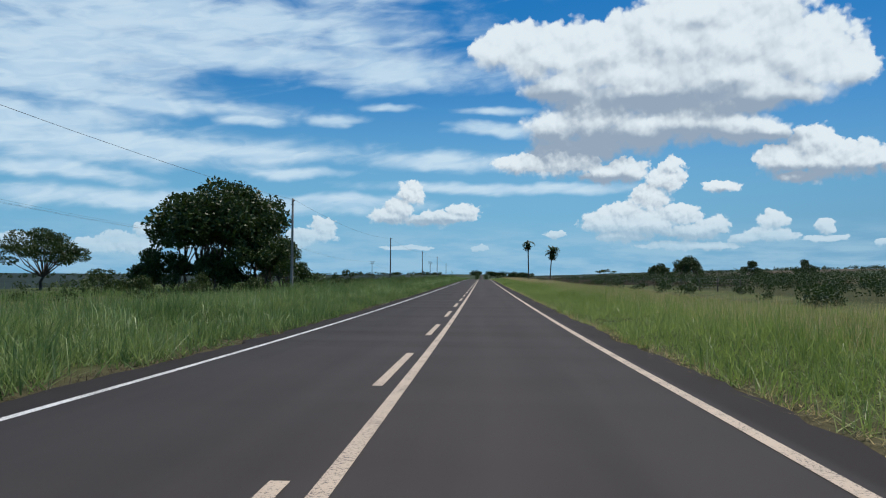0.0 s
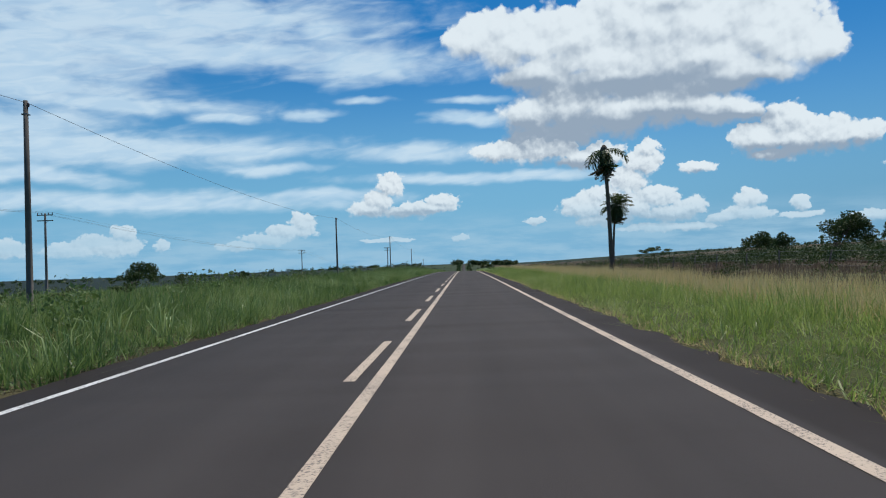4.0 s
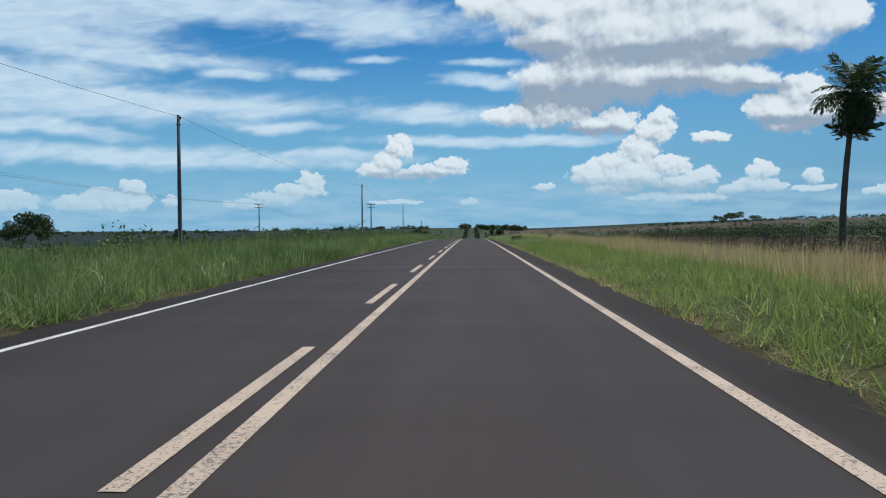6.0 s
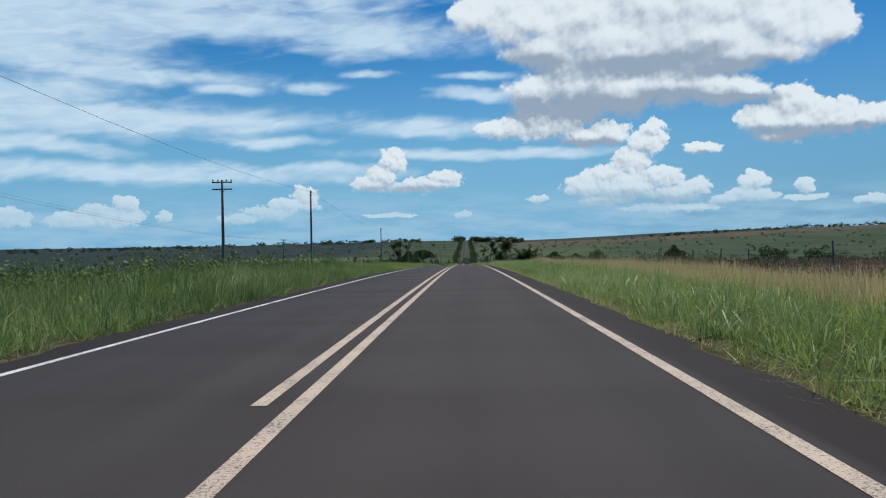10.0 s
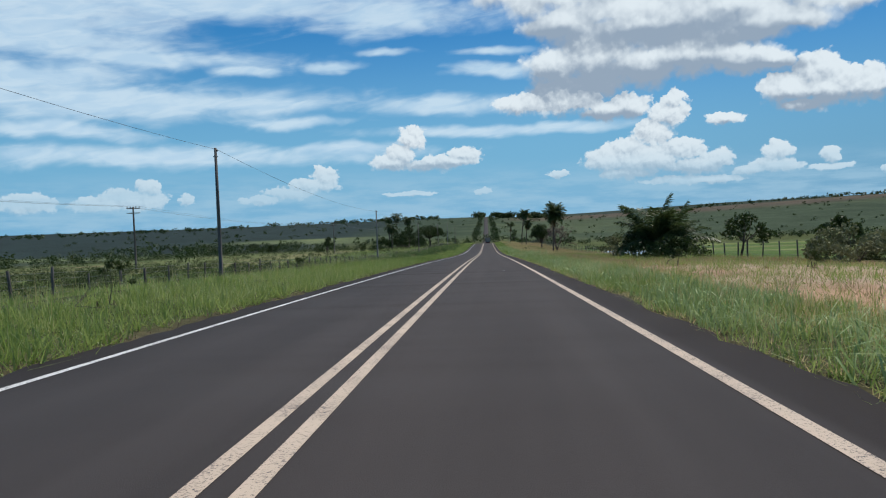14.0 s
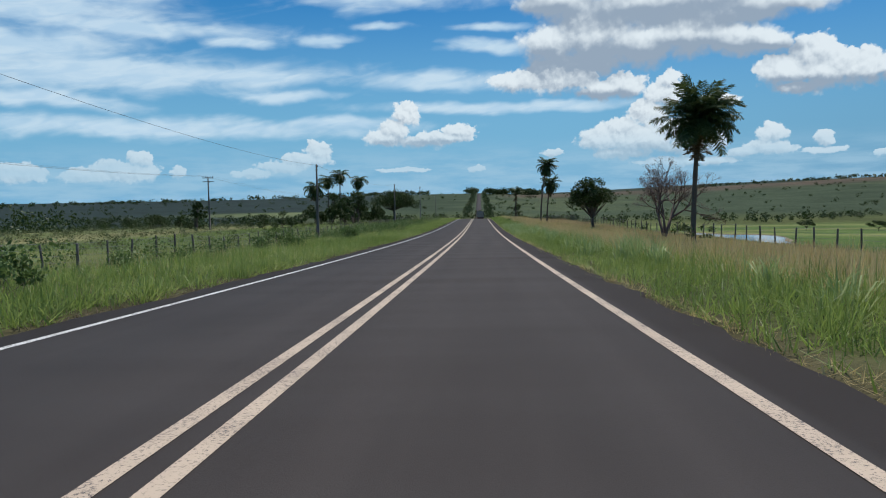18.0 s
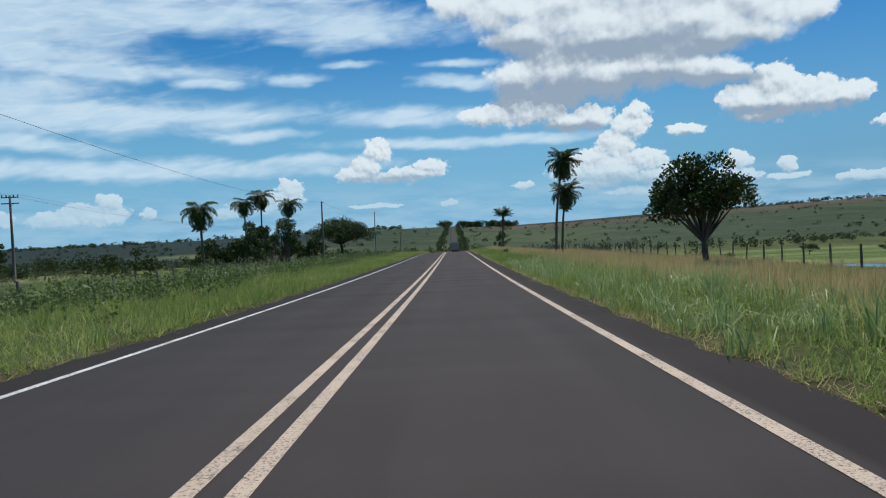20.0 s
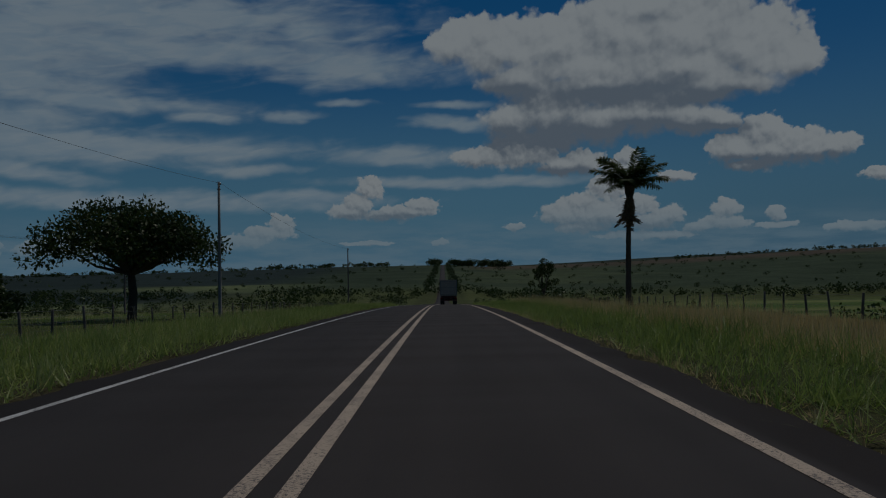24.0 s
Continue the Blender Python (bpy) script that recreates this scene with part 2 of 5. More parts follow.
def finish(k, color, rough=0.8, metal=0.0, bump=None, depth=0.01, through_light=0.0, spec=0.5, coat=0.0):
    s = k.n.new("ShaderNodeBsdfPrincipled")
    k.put(s.inputs["Base Color"], (*color, 1) if isinstance(color, tuple) else color)
    k.put(s.inputs["Roughness"], rough)
    k.put(s.inputs["Metallic"], metal)
    s.inputs["Specular IOR Level"].default_value = spec
    s.inputs["Coat Weight"].default_value = coat
    if bump is not None:
        b = k.n.new("ShaderNodeBump")
        b.inputs["Distance"].default_value = depth
        k.put(b.inputs["Height"], bump)
        k.l.new(b.outputs[0], s.inputs["Normal"])
    shader = s.outputs[0]
    if through_light:
        t = k.n.new("ShaderNodeBsdfTranslucent")
        k.put(t.inputs[0], (*color, 1) if isinstance(color, tuple) else color)
        mx = k.n.new("ShaderNodeMixShader")
        mx.inputs[0].default_value = through_light
        k.l.new(shader, mx.inputs[1])
        k.l.new(t.outputs[0], mx.inputs[2])
        shader = mx.outputs[0]
    k.l.new(shader, k.n.new("ShaderNodeOutputMaterial").inputs[0])


def spread(name, stops, rough=0.8, scale=6.0, spot_scale=0.06, through_light=0.0, random_by="island", spec=0.3, bump=0.0):
    """A material whose colour runs through stops by chance from piece to piece and from patch to patch."""
    m, k = material(name)
    place = k.n.new("ShaderNodeTexCoord").outputs["Object"]
    patch, _ = k.noise(place, spot_scale, 3, 0.5)
    grain, _ = k.noise(place, scale, 4, 0.6)
    if random_by == "island":
        chance = k.n.new("ShaderNodeNewGeometry").outputs["Random Per Island"]
    else:
        chance = k.n.new("ShaderNodeObjectInfo").outputs["Random"]
    tuft, _ = k.noise(place, spot_scale * 16, 3, 0.55)
    value = k.math("ADD", k.math("MULTIPLY", chance, 0.42), k.math("MULTIPLY", k.ramp(patch, 0.3, 0.7), 0.24))
    value = k.math("ADD", value, k.math("ADD", k.math("MULTIPLY", grain, 0.1), k.math("MULTIPLY", k.ramp(tuft, 0.3, 0.7), 0.24)))
    r = k.n.new("ShaderNodeValToRGB")
    while len(r.color_ramp.elements) < len(stops):
        r.color_ramp.elements.new(0.5)
    for i, (e, c) in enumerate(zip(r.color_ramp.elements, stops)):
        e.position, e.color = i / (len(stops) - 1), (*c, 1)
    k.put(r.inputs[0], value)
    finish(k, r.outputs[0], rough, 0, grain if bump else None, bump or 0.01, through_light, spec)
    return m


def make_asphalt():
    m, k = material("asphalt")
    place = k.n.new("ShaderNodeTexCoord").outputs["Object"]
    px, py, _ = k.split(place)
    stone, _ = k.noise(place, 90, 3, 0.7)
    wear, _ = k.noise(k.join(k.math("MULTIPLY", px, 1.2), k.math("MULTIPLY", py, 0.05)), 1.0, 4, 0.55)
    blot, _ = k.noise(place, 0.35, 4, 0.6)
    c = k.mix(k.ramp(wear, 0.3, 0.7), (0.0365, 0.0308, 0.0280), (0.0490, 0.0412, 0.0375))
    c = k.mix(k.ramp(blot, 0.35, 0.75, 0.0, 0.55), c, (0.054, 0.047, 0.043))
    c = k.mix(k.ramp(stone, 0.35, 0.75, 0.0, 0.5), c, (0.072, 0.062, 0.058))
    # wheel tracks polished a little, red dust towards the grass
    lane = k.math("ABSOLUTE", k.math("SUBTRACT", k.math("ABSOLUTE", px), 1.78))
    track = k.ramp(k.math("ABSOLUTE", k.math("SUBTRACT", lane, 0.78)), 0.10, 0.42, 1.0, 0.0)
    c = k.mix(k.math("MULTIPLY", track, k.ramp(wear, 0.3, 0.75, 0.1, 0.5)), c, (0.060, 0.052, 0.048))
    edge = k.ramp(k.math("ABSOLUTE", px), 3.75, 4.6, 0.0, 0.65)
    dust, _ = k.noise(place, 2.2, 4, 0.6)
    c = k.mix(k.math("MULTIPLY", edge, k.ramp(dust, 0.25, 0.7)), c, (0.046, 0.032, 0.025))
    # older, browner shoulders outside the edge lines
    c = k.mix(k.math("MULTIPLY", k.ramp(k.math("ABSOLUTE", px), 3.56, 3.72, 0.0, 0.85), k.ramp(blot, 0.2, 0.6, 0.7, 1.0)), c, k.mix(k.ramp(stone, 0.4, 0.75), (0.020, 0.0145, 0.0115), (0.042, 0.0315, 0.0255)))
    finish(k, c, k.ramp(stone, 0.2, 0.8, 0.8, 0.95), 0, stone, 0.004, spec=0.2)
    return m


def make_paint(name, base, worn):
    m, k = material(name)
    place = k.n.new("ShaderNodeTexCoord").outputs["Object"]
    chips, _ = k.noise(place, 38, 5, 0.75)
    rub, _ = k.noise(place, 1.3, 4, 0.6)
    c = k.mix(k.ramp(rub, 0.3, 0.75, 0.0, 0.6), base, worn)
    c = k.mix(k.ramp(k.math("ADD", chips, k.math("MULTIPLY", rub, 0.25)), 0.64, 0.74), c, (0.10, 0.085, 0.08))
    finish(k, c, 0.75, 0, chips, 0.003)
    return m


def make_ground():
    m, k = material("ground_cover")
    a = k.n.new("ShaderNodeAttribute")
    a.attribute_name = "cover"
    place = k.n.new("ShaderNodeTexCoord").outputs["Object"]
    wide, _ = k.noise(place, 0.012, 5, 0.6)
    mid, _ = k.noise(place, 0.16, 5, 0.62)
    fine, _ = k.noise(place, 2.6, 5, 0.7)
    v = k.math("ADD", k.math("ADD", k.math("MULTIPLY", wide, 0.5), k.math("MULTIPLY", mid, 0.55)), k.math("MULTIPLY", fine, 0.55))
    c = k.mix(1.0, a.outputs["Color"], k.mix(k.ramp(v, 0.55, 1.05), (0.5, 0.55, 0.45), (1.4, 1.35, 1.35)), "MULTIPLY")
    finish(k, c, 0.95, 0, fine, 0.12, spec=0.1)
    return m


ASPHALT = make_asphalt()
CREAM = make_paint("cream_road_paint", (0.56, 0.445, 0.33), (0.42, 0.33, 0.245))
WHITE = make_paint("white_road_paint", (0.66, 0.66, 0.64), (0.50, 0.49, 0.46))
GROUND = make_ground()
BLADE = spread("green_grass", [(0.075, 0.125, 0.028), (0.20, 0.285, 0.062), (0.34, 0.415, 0.12), (0.60, 0.585, 0.29)], 0.45, 3.0, 0.05, 0.5)
LUSH = spread("deep_green_grass", [(0.030, 0.075, 0.024), (0.11, 0.19, 0.050), (0.26, 0.345, 0.11), (0.49, 0.53, 0.27)], 0.45, 3.0, 0.12, 0.45)
REED = spread("blue_green_grass", [(0.13, 0.21, 0.065), (0.27, 0.375, 0.13), (0.43, 0.51, 0.22), (0.60, 0.63, 0.35)], 0.45, 3.0, 0.08, 0.35)
STRAW = spread("dry_grass", [(0.36, 0.27, 0.11), (0.54, 0.43, 0.19), (0.66, 0.54, 0.28), (0.49, 0.46, 0.19)], 0.7, 3.0, 0.05, 0.5)
RUST = spread("rust_dry_grass", [(0.27, 0.18, 0.095), (0.40, 0.295, 0.155), (0.54, 0.43, 0.24), (0.54, 0.50, 0.27)], 0.75, 3.0, 0.06, 0.3)
BROWN_GRASS = spread("brown_dry_grass", [(0.085, 0.06, 0.042), (0.14, 0.10, 0.07), (0.21, 0.155, 0.105), (0.20, 0.18, 0.09)], 0.8, 3.0, 0.04, 0.25)
THICKET = spread("pale_thicket_leaf", [(0.08, 0.095, 0.04), (0.14, 0.16, 0.07), (0.22, 0.23, 0.12), (0.32, 0.31, 0.18)], 0.7, 2.0, 0.1, 0.3)
WEED_LEAF = spread("green_weed_leaf", [(0.055, 0.095, 0.028), (0.095, 0.155, 0.042), (0.15, 0.22, 0.065), (0.24, 0.29, 0.11)], 0.55, 2.0, 0.08, 0.3)
LEAF = spread("tree_leaf", [(0.018, 0.034, 0.010), (0.034, 0.060, 0.014), (0.055, 0.088, 0.02), (0.085, 0.115, 0.03)], 0.5, 2.0, 0.25, 0.22)
SHRUB = spread("shrub_leaf", [(0.028, 0.046, 0.013), (0.05, 0.075, 0.018), (0.08, 0.11, 0.03), (0.12, 0.14, 0.05)], 0.6, 2.0, 0.05, 0.22)
FROND = spread("palm_frond", [(0.035, 0.058, 0.020), (0.06, 0.095, 0.032), (0.095, 0.13, 0.045), (0.16, 0.165, 0.07)], 0.42, 2.0, 0.3, 0.3)
DEAD_FROND = spread("dead_palm_frond", [(0.10, 0.075, 0.045), (0.17, 0.125, 0.075), (0.24, 0.19, 0.12)], 0.8, 3.0, 0.3, 0.15)
BARK = spread("bark", [(0.055, 0.042, 0.032), (0.10, 0.08, 0.062), (0.16, 0.135, 0.11)], 0.9, 7.0, 1.5, 0, "object", 0.2, 0.03)
PALM_BARK = spread("palm_bark", [(0.065, 0.052, 0.040), (0.11, 0.09, 0.07), (0.17, 0.145, 0.115)], 0.9, 9.0, 2.0, 0, "object", 0.2, 0.03)
TIMBER = spread("weathered_timber", [(0.075, 0.066, 0.056), (0.13, 0.115, 0.10), (0.20, 0.185, 0.165)], 0.85, 12.0, 2.0, 0, "object", 0.2, 0.01)
CONCRETE = spread("pole_concrete", [(0.17, 0.165, 0.15), (0.22, 0.21, 0.19), (0.27, 0.26, 0.24)], 0.85, 14.0, 1.0, 0, "object", 0.2, 0.006)
TWIG = spread("bare_twig", [(0.11, 0.08, 0.07), (0.16, 0.12, 0.105), (0.22, 0.17, 0.15)], 0.85, 8.0, 1.0, 0, "object", 0.2)
PINK_BUD = spread("dry_pink_bud", [(0.15, 0.105, 0.09), (0.22, 0.155, 0.13), (0.28, 0.21, 0.17)], 0.8, 3.0, 0.5, 0.2)
RED_SOIL = spread("red_soil", [(0.20, 0.095, 0.05), (0.29, 0.15, 0.08), (0.38, 0.22, 0.13)], 0.95, 5.0, 0.6, 0, "object", 0.1, 0.05)


def plain(name, color, rough=0.5, metal=0.0, grain=9.0, vary=0.25, coat=0.0):
    m, k = material(name)
    n, _ = k.noise(k.n.new("ShaderNodeTexCoord").outputs["Object"], grain, 5, 0.6)
    c = k.mix(k.ramp(n, 0.3, 0.75), tuple(v * (1 - vary) for v in color), tuple(min(1, v * (1 + vary)) for v in color))
    finish(k, c, rough, metal, n, 0.002, coat=coat)
    return m


WIRE = plain("aluminium_wire", (0.16, 0.16, 0.165), 0.5, 0.6)
STEEL = plain("dull_steel", (0.20, 0.20, 0.20), 0.55, 0.7)
CERAMIC = plain("brown_ceramic", (0.10, 0.045, 0.03), 0.25)
WATER = plain("pond_water", (0.055, 0.065, 0.06), 0.06, 0, 0.4, 0.15)
TARP = plain("grey_brown_tarpaulin", (0.36, 0.31, 0.25), 0.75)
TRUCK_RED = plain("dark_red_truck_paint", (0.13, 0.035, 0.028), 0.45)
RUBBER = plain("tyre_rubber", (0.022, 0.022, 0.023), 0.85)
LAMP_RED = plain("red_lamp_glass", (0.30, 0.015, 0.012), 0.2)
PALE_EARTH = plain("pale_earth", (0.25, 0.20, 0.13), 0.95, 0, 1.5, 0.3)
LITTER = plain("pale_litter", (0.42, 0.41, 0.39), 0.95)

# ---- the lie of the land ----
# grade of the road in percent along y: gentle crest, long descent, second crest, valley, far hill
GRADE = np.array([(-400, -1.5), (-60, -1.5), (0, -1.4), (18, -0.55), (40, -0.3), (150, -0.1), (212, -0.43), (265, -0.9), (297, -1.64), (410, -3.85), (490, -4.7), (560, -3.4),
                  (605, -2.24), (645, -1.9), (685, -2.4), (720, -3.6), (760, -5.0), (1050, -5.0), (1180, -2.5), (1300, 0.0), (1500, 2.2),
                  (2400, 3.0), (2700, 0.0), (3000, -0.4), (3300, 0.0), (6000, 0.0)])
STEP_Y = np.arange(-400, 5001, 1.0)
STEP_Z = np.cumsum(np.interp(STEP_Y, GRADE[:, 0], GRADE[:, 1]) / 100)
STEP_Z -= np.interp(0, STEP_Y, STEP_Z)
LEFT_EDGE, RIGHT_EDGE = -4.22, 4.30


def road_z(y):
    return np.interp(y, STEP_Y, STEP_Z)


def ease(a, b, v):
    q = np.clip((np.asarray(v, float) - a) / (b - a), 0, 1)
    return q * q * (3 - 2 * q)


def ground_z(x, y):
    """Height of the land at arrays x, y."""
    x, y = np.asarray(x, float), np.asarray(y, float)
    z, right, left = road_z(y), np.maximum(x, 0), np.maximum(-x, 0)
    low = ease(380, 520, y)
    side = np.where(x > 0, 0.06 * ease(5, 8, right) * (1 - low) + low * (-0.7 * ease(7, 20, right) - 4.3 * ease(22, 52, right) - 3.0 * ease(55, 160, right)),
                    0.16 * ease(5, 9, left) * (1 - low) - 0.8 * ease(11, 19, left) * (1 - low) - low * 0.7 * ease(7, 18, left))
    rough = 0.10 * np.sin(0.37 * x + 0.11 * y) * np.sin(0.23 * y - 0.19 * x) * ease(6, 12, np.abs(x))
    rough = rough + 1.1 * np.sin(0.021 * x + 1.3) * np.sin(0.017 * y + 0.4) * ease(60, 260, np.abs(x))
    z = z + side + rough
    plain_z = -30 + 8 * ease(1500, 4200, y)
    z = z + (plain_z - z) * ease(0, 1, (left - 20) / (560 + 1100 * ease(700, 1500, y)))
    z = z + 47 * ease(120, 1750, right) * ease(1250, 2700, y) + 6 * ease(60, 260, right) * (1 - ease(250, 900, y))
    under = 1 - ease(0.0, 0.25, np.maximum(x - RIGHT_EDGE + 0.15, LEFT_EDGE + 0.15 - x))
    return z - 0.14 * under - 0.03


def mesh_of(name, verts, faces):
    """A mesh from arrays: faces all have the same number of corners."""
    verts, faces = np.asarray(verts, np.float32), np.asarray(faces, np.int32)
    me = bpy.data.meshes.new(name)
    count, corners = faces.shape
    me.vertices.add(len(verts))
    me.vertices.foreach_set("co", verts.ravel())
    me.loops.add(count * corners)
    me.loops.foreach_set("vertex_index", faces.ravel())
    me.polygons.add(count)
    me.polygons.foreach_set("loop_start", np.arange(0, count * corners, corners, dtype=np.int32))
    me.polygons.foreach_set("loop_total", np.full(count, corners, np.int32))
    me.update(calc_edges=True)
    return me


def place(name, data, mat, parent=None, label="", smooth=False):
    ob = new(name, data)
    if not data.materials:
        data.materials.append(mat)
    if smooth:
        data.polygons.foreach_set("use_smooth", np.ones(len(data.polygons), bool))
    if parent:
        ob.parent = parent
    return tagged(ob, label)


def thing(name, at, label, category, group="", kind="", turn=0.0):
    ob = new(name)
    ob.empty_display_size = 0.3
    ob.matrix_basis = pose(*at, 0, 0, turn)
    return tagged(ob, label, category, group, kind)


def tubes(paths, sides=7):
    """Verts and quads of round tubes; each path is a list of (x, y, z, radius)."""
    verts, faces = [], []
    for path in paths:
        p = np.array(path, float)
        tan = np.gradient(p[:, :3], axis=0)
        tan /= np.linalg.norm(tan, axis=1)[:, None] + 1e-9
        ref = np.array((0.0, 1.0, 0.0)) if abs(tan[0][2]) > 0.7 else np.array((0.0, 0.0, 1.0))
        u = np.cross(tan, ref)
        u /= np.linalg.norm(u, axis=1)[:, None] + 1e-9
        v = np.cross(tan, u)
        ang = np.linspace(0, 2 * math.pi, sides, endpoint=False)
        base = sum(len(a) for a in verts)
        ring = p[:, None, :3] + p[:, None, 3:4] * (np.cos(ang)[None, :, None] * u[:, None] + np.sin(ang)[None, :, None] * v[:, None])
        verts.append(ring.reshape(-1, 3))
        for i in range(len(p) - 1):
            for j in range(sides):
                a, b = base + i * sides + j, base + i * sides + (j + 1) % sides
                faces.append((a, b, b + sides, a + sides))
        # closed ends
        for i in (0, len(p) - 1):
            n = base + i * sides
            for j in range(1, sides - 2, 2):
                faces.append((n, n + j, n + j + 1, n + j + 2))
    return np.concatenate(verts), np.array(faces)


def boxes(parts, bevel=0.0):
    """One mesh of bevelled boxes: (x, y, z centre, size x, y, z)."""
    bm = bmesh.new()
    for x, y, z, sx, sy, sz in parts:
        got = bmesh.ops.create_cube(bm, size=1.0, matrix=Matrix.LocRotScale((x, y, z), None, (sx, sy, sz)))
        if bevel:
            edges = list({e for v in got["verts"] for e in v.link_edges})
            bmesh.ops.bevel(bm, geom=edges, offset=bevel, segments=2, affect="EDGES")
    me = bpy.data.meshes.new("box")
    bm.to_mesh(me)
    bm.free()
    return me


# ---- ground, one sheet to the horizon ----


def spaced(fine, limit, first, growth):
    out, step = [fine], first
    while out[-1] < limit:
        step *= growth
        out.append(out[-1] + step)
    return out


side = list(np.arange(0, 26, 0.6)) + spaced(26, 4600, 0.9, 1.09)
xs = np.array(sorted({-s for s in side} | set(side)))
ys = np.array(list(np.arange(-300, -40, 20)) + list(np.arange(-40, 800, 2.5)) + spaced(800, 4650, 4, 1.035))
gx, gy = np.meshgrid(xs, ys)
gz = ground_z(gx, gy)
nx, ny = len(xs), len(ys)
idx = np.arange(nx * ny).reshape(ny, nx)
quads = np.stack([idx[:-1, :-1], idx[:-1, 1:], idx[1:, 1:], idx[1:, :-1]], -1).reshape(-1, 4)
sheet = mesh_of("ground", np.stack([gx, gy, gz], -1).reshape(-1, 3), quads)


def lay(base, colour, mask):
    return base + (np.array(colour) - base) * mask[..., None]


def patchy(x, y, s, seed):
    return 0.5 + 0.25 * (np.sin(x / s + seed) + np.sin(y / s * 1.3 + seed * 2.1) * np.cos((x + y) / s * 0.7 + seed))


cover = np.zeros((ny, nx, 3)) + np.array((0.075, 0.095, 0.032))
cover = lay(cover, (0.125, 0.135, 0.05), patchy(gx, gy, 31, 1.0) * 0.5)
cover = lay(cover, (0.070, 0.082, 0.030), 1 - ease(15, 24, np.abs(gx)))
cover = lay(cover, (0.085, 0.070, 0.042), 1 - ease(4.4, 5.2, np.abs(gx)))
# dark scrub to the right at the start, brown dry strip behind the verge
cover = lay(cover, (0.055, 0.06, 0.024), ease(20, 30, gx) * (1 - ease(330, 420, gy)))
cover = lay(cover, (0.115, 0.082, 0.056), ease(9, 12, gx) * (1 - ease(70, 130, gx)) * ease(120, 190, gy) * (1 - ease(360, 420, gy)) * 0.95)
cover = lay(cover, (0.21, 0.15, 0.07), ease(8, 11, gx) * (1 - ease(20, 24, gx)) * ease(500, 530, gy) * (1 - ease(700, 760, gy)))
cover = lay(cover, (0.21, 0.16, 0.08), ease(6.2, 8, gx) * (1 - ease(20, 24, gx)) * ease(434, 445, gy) * (1 - ease(500, 530, gy)))
# bare red earth by the cutting
bare = ease(6.2, 7.6, gx + 0.6 * np.sin(gy * 0.5) - 1.5 * (1 - ease(378, 392, gy))) * (1 - ease(20.5, 23, gx)) * ease(362, 372, gy) * (1 - ease(436, 446, gy + 2 * np.sin(gx)))
cover = lay(cover, (0.40, 0.26, 0.17), bare)
cover = lay(cover, (0.20, 0.17, 0.085), bare * ease(0.5, 0.8, patchy(gx, gy, 2.3, 1.4)))
cover = lay(cover, (0.46, 0.34, 0.25), bare * ease(0.6, 0.85, patchy(gx, gy, 3.7, 4.4)))
cover = lay(cover, (0.34, 0.17, 0.09), np.exp(-((gx + 41) / 9) ** 2 - ((gy - 566) / 3) ** 2))
# mown pasture beside the pond, in bands
pasture = ease(26, 40, gx) * ease(560, 640, gy) * (1 - ease(1250, 1340, gy))
cover = lay(cover, (0.085, 0.135, 0.035), pasture)
cover = lay(cover, (0.185, 0.205, 0.075), pasture * (0.5 + 0.5 * np.sin(gy * 0.045 + gx * 0.004)) ** 3)
# left lowland: dark woods far off, the farthest tinted slightly blue for haze
falling = ease(12, 40, -gx) * ease(360, 480, gy) * (1 - ease(900, 1300, gy))
cover = lay(cover, (0.125, 0.148, 0.055), falling)
cover = lay(cover, (0.20, 0.195, 0.09), falling * ease(0.52, 0.8, patchy(gx, gy, 11, 0.7)))
cover = lay(cover, (0.070, 0.098, 0.034), falling * ease(0.55, 0.8, patchy(gx, gy, 17, 3.1)))
cover = lay(cover, (0.26, 0.215, 0.12), falling * ease(0.93, 1.0, patchy(gx * 0.4, gy, 15, 5.0)))
cover = lay(cover, (0.032, 0.048, 0.032), ease(140, 330, -gx) * ease(620, 860, gy) * (0.55 + 0.45 * patchy(gx, gy, 60, 2.2)))
cover = lay(cover, (0.026, 0.040, 0.030), ease(450, 1100, -gx) * (0.6 + 0.4 * patchy(gx, gy, 260, 2.0)))
# far hill: grey-green pasture, red-brown ploughed land along the top
hill = ease(1380, 1600, gy) * ease(-900, -300, gx)
cover = lay(cover, (0.050, 0.072, 0.040), hill)
cover = lay(cover, (0.070, 0.092, 0.046), hill * ease(0.5, 0.8, patchy(gx, gy * 1.6, 130, 0.4)))
cover = lay(cover, (0.042, 0.062, 0.034), hill * ease(0.55, 0.8, patchy(gx * 0.5, gy * 2.0, 90, 2.7)))
ploughed = ease(2250, 2420, gy - 0.12 * gx) * ease(20, 120, gx) * (1 - ease(2900, 3050, gy))
cover = lay(cover, (0.13, 0.082, 0.066), ploughed * 0.6)
cover = lay(cover, (0.030, 0.044, 0.030), ease(2900, 3100, gy))
# far left woods again, dark, with bluish distance haze mixed into the colour
cover = lay(cover, (0.022, 0.036, 0.034), ease(130, 300, -gx) * ease(950, 1350, gy) * 0.95)
cover = lay(cover, (0.13, 0.16, 0.075), ease(120, 260, -gx) * ease(0.80, 0.9, patchy(gx * 0.35, gy, 150, 1.9)) * ease(850, 1000, gy) * (1 - ease(2300, 2600, gy)))
flat = np.ones((ny * nx, 4), np.float32)
flat[:, :3] = cover.reshape(-1, 3)
layer = sheet.color_attributes.new("cover", "FLOAT_COLOR", "POINT")
layer.data.foreach_set("color", flat.ravel())
ground = place("ground", sheet, GROUND, None, "rolling green savanna pasture with red soil showing", True)
tagged(ground, category="ground", kind="structure")

# ---- road ----


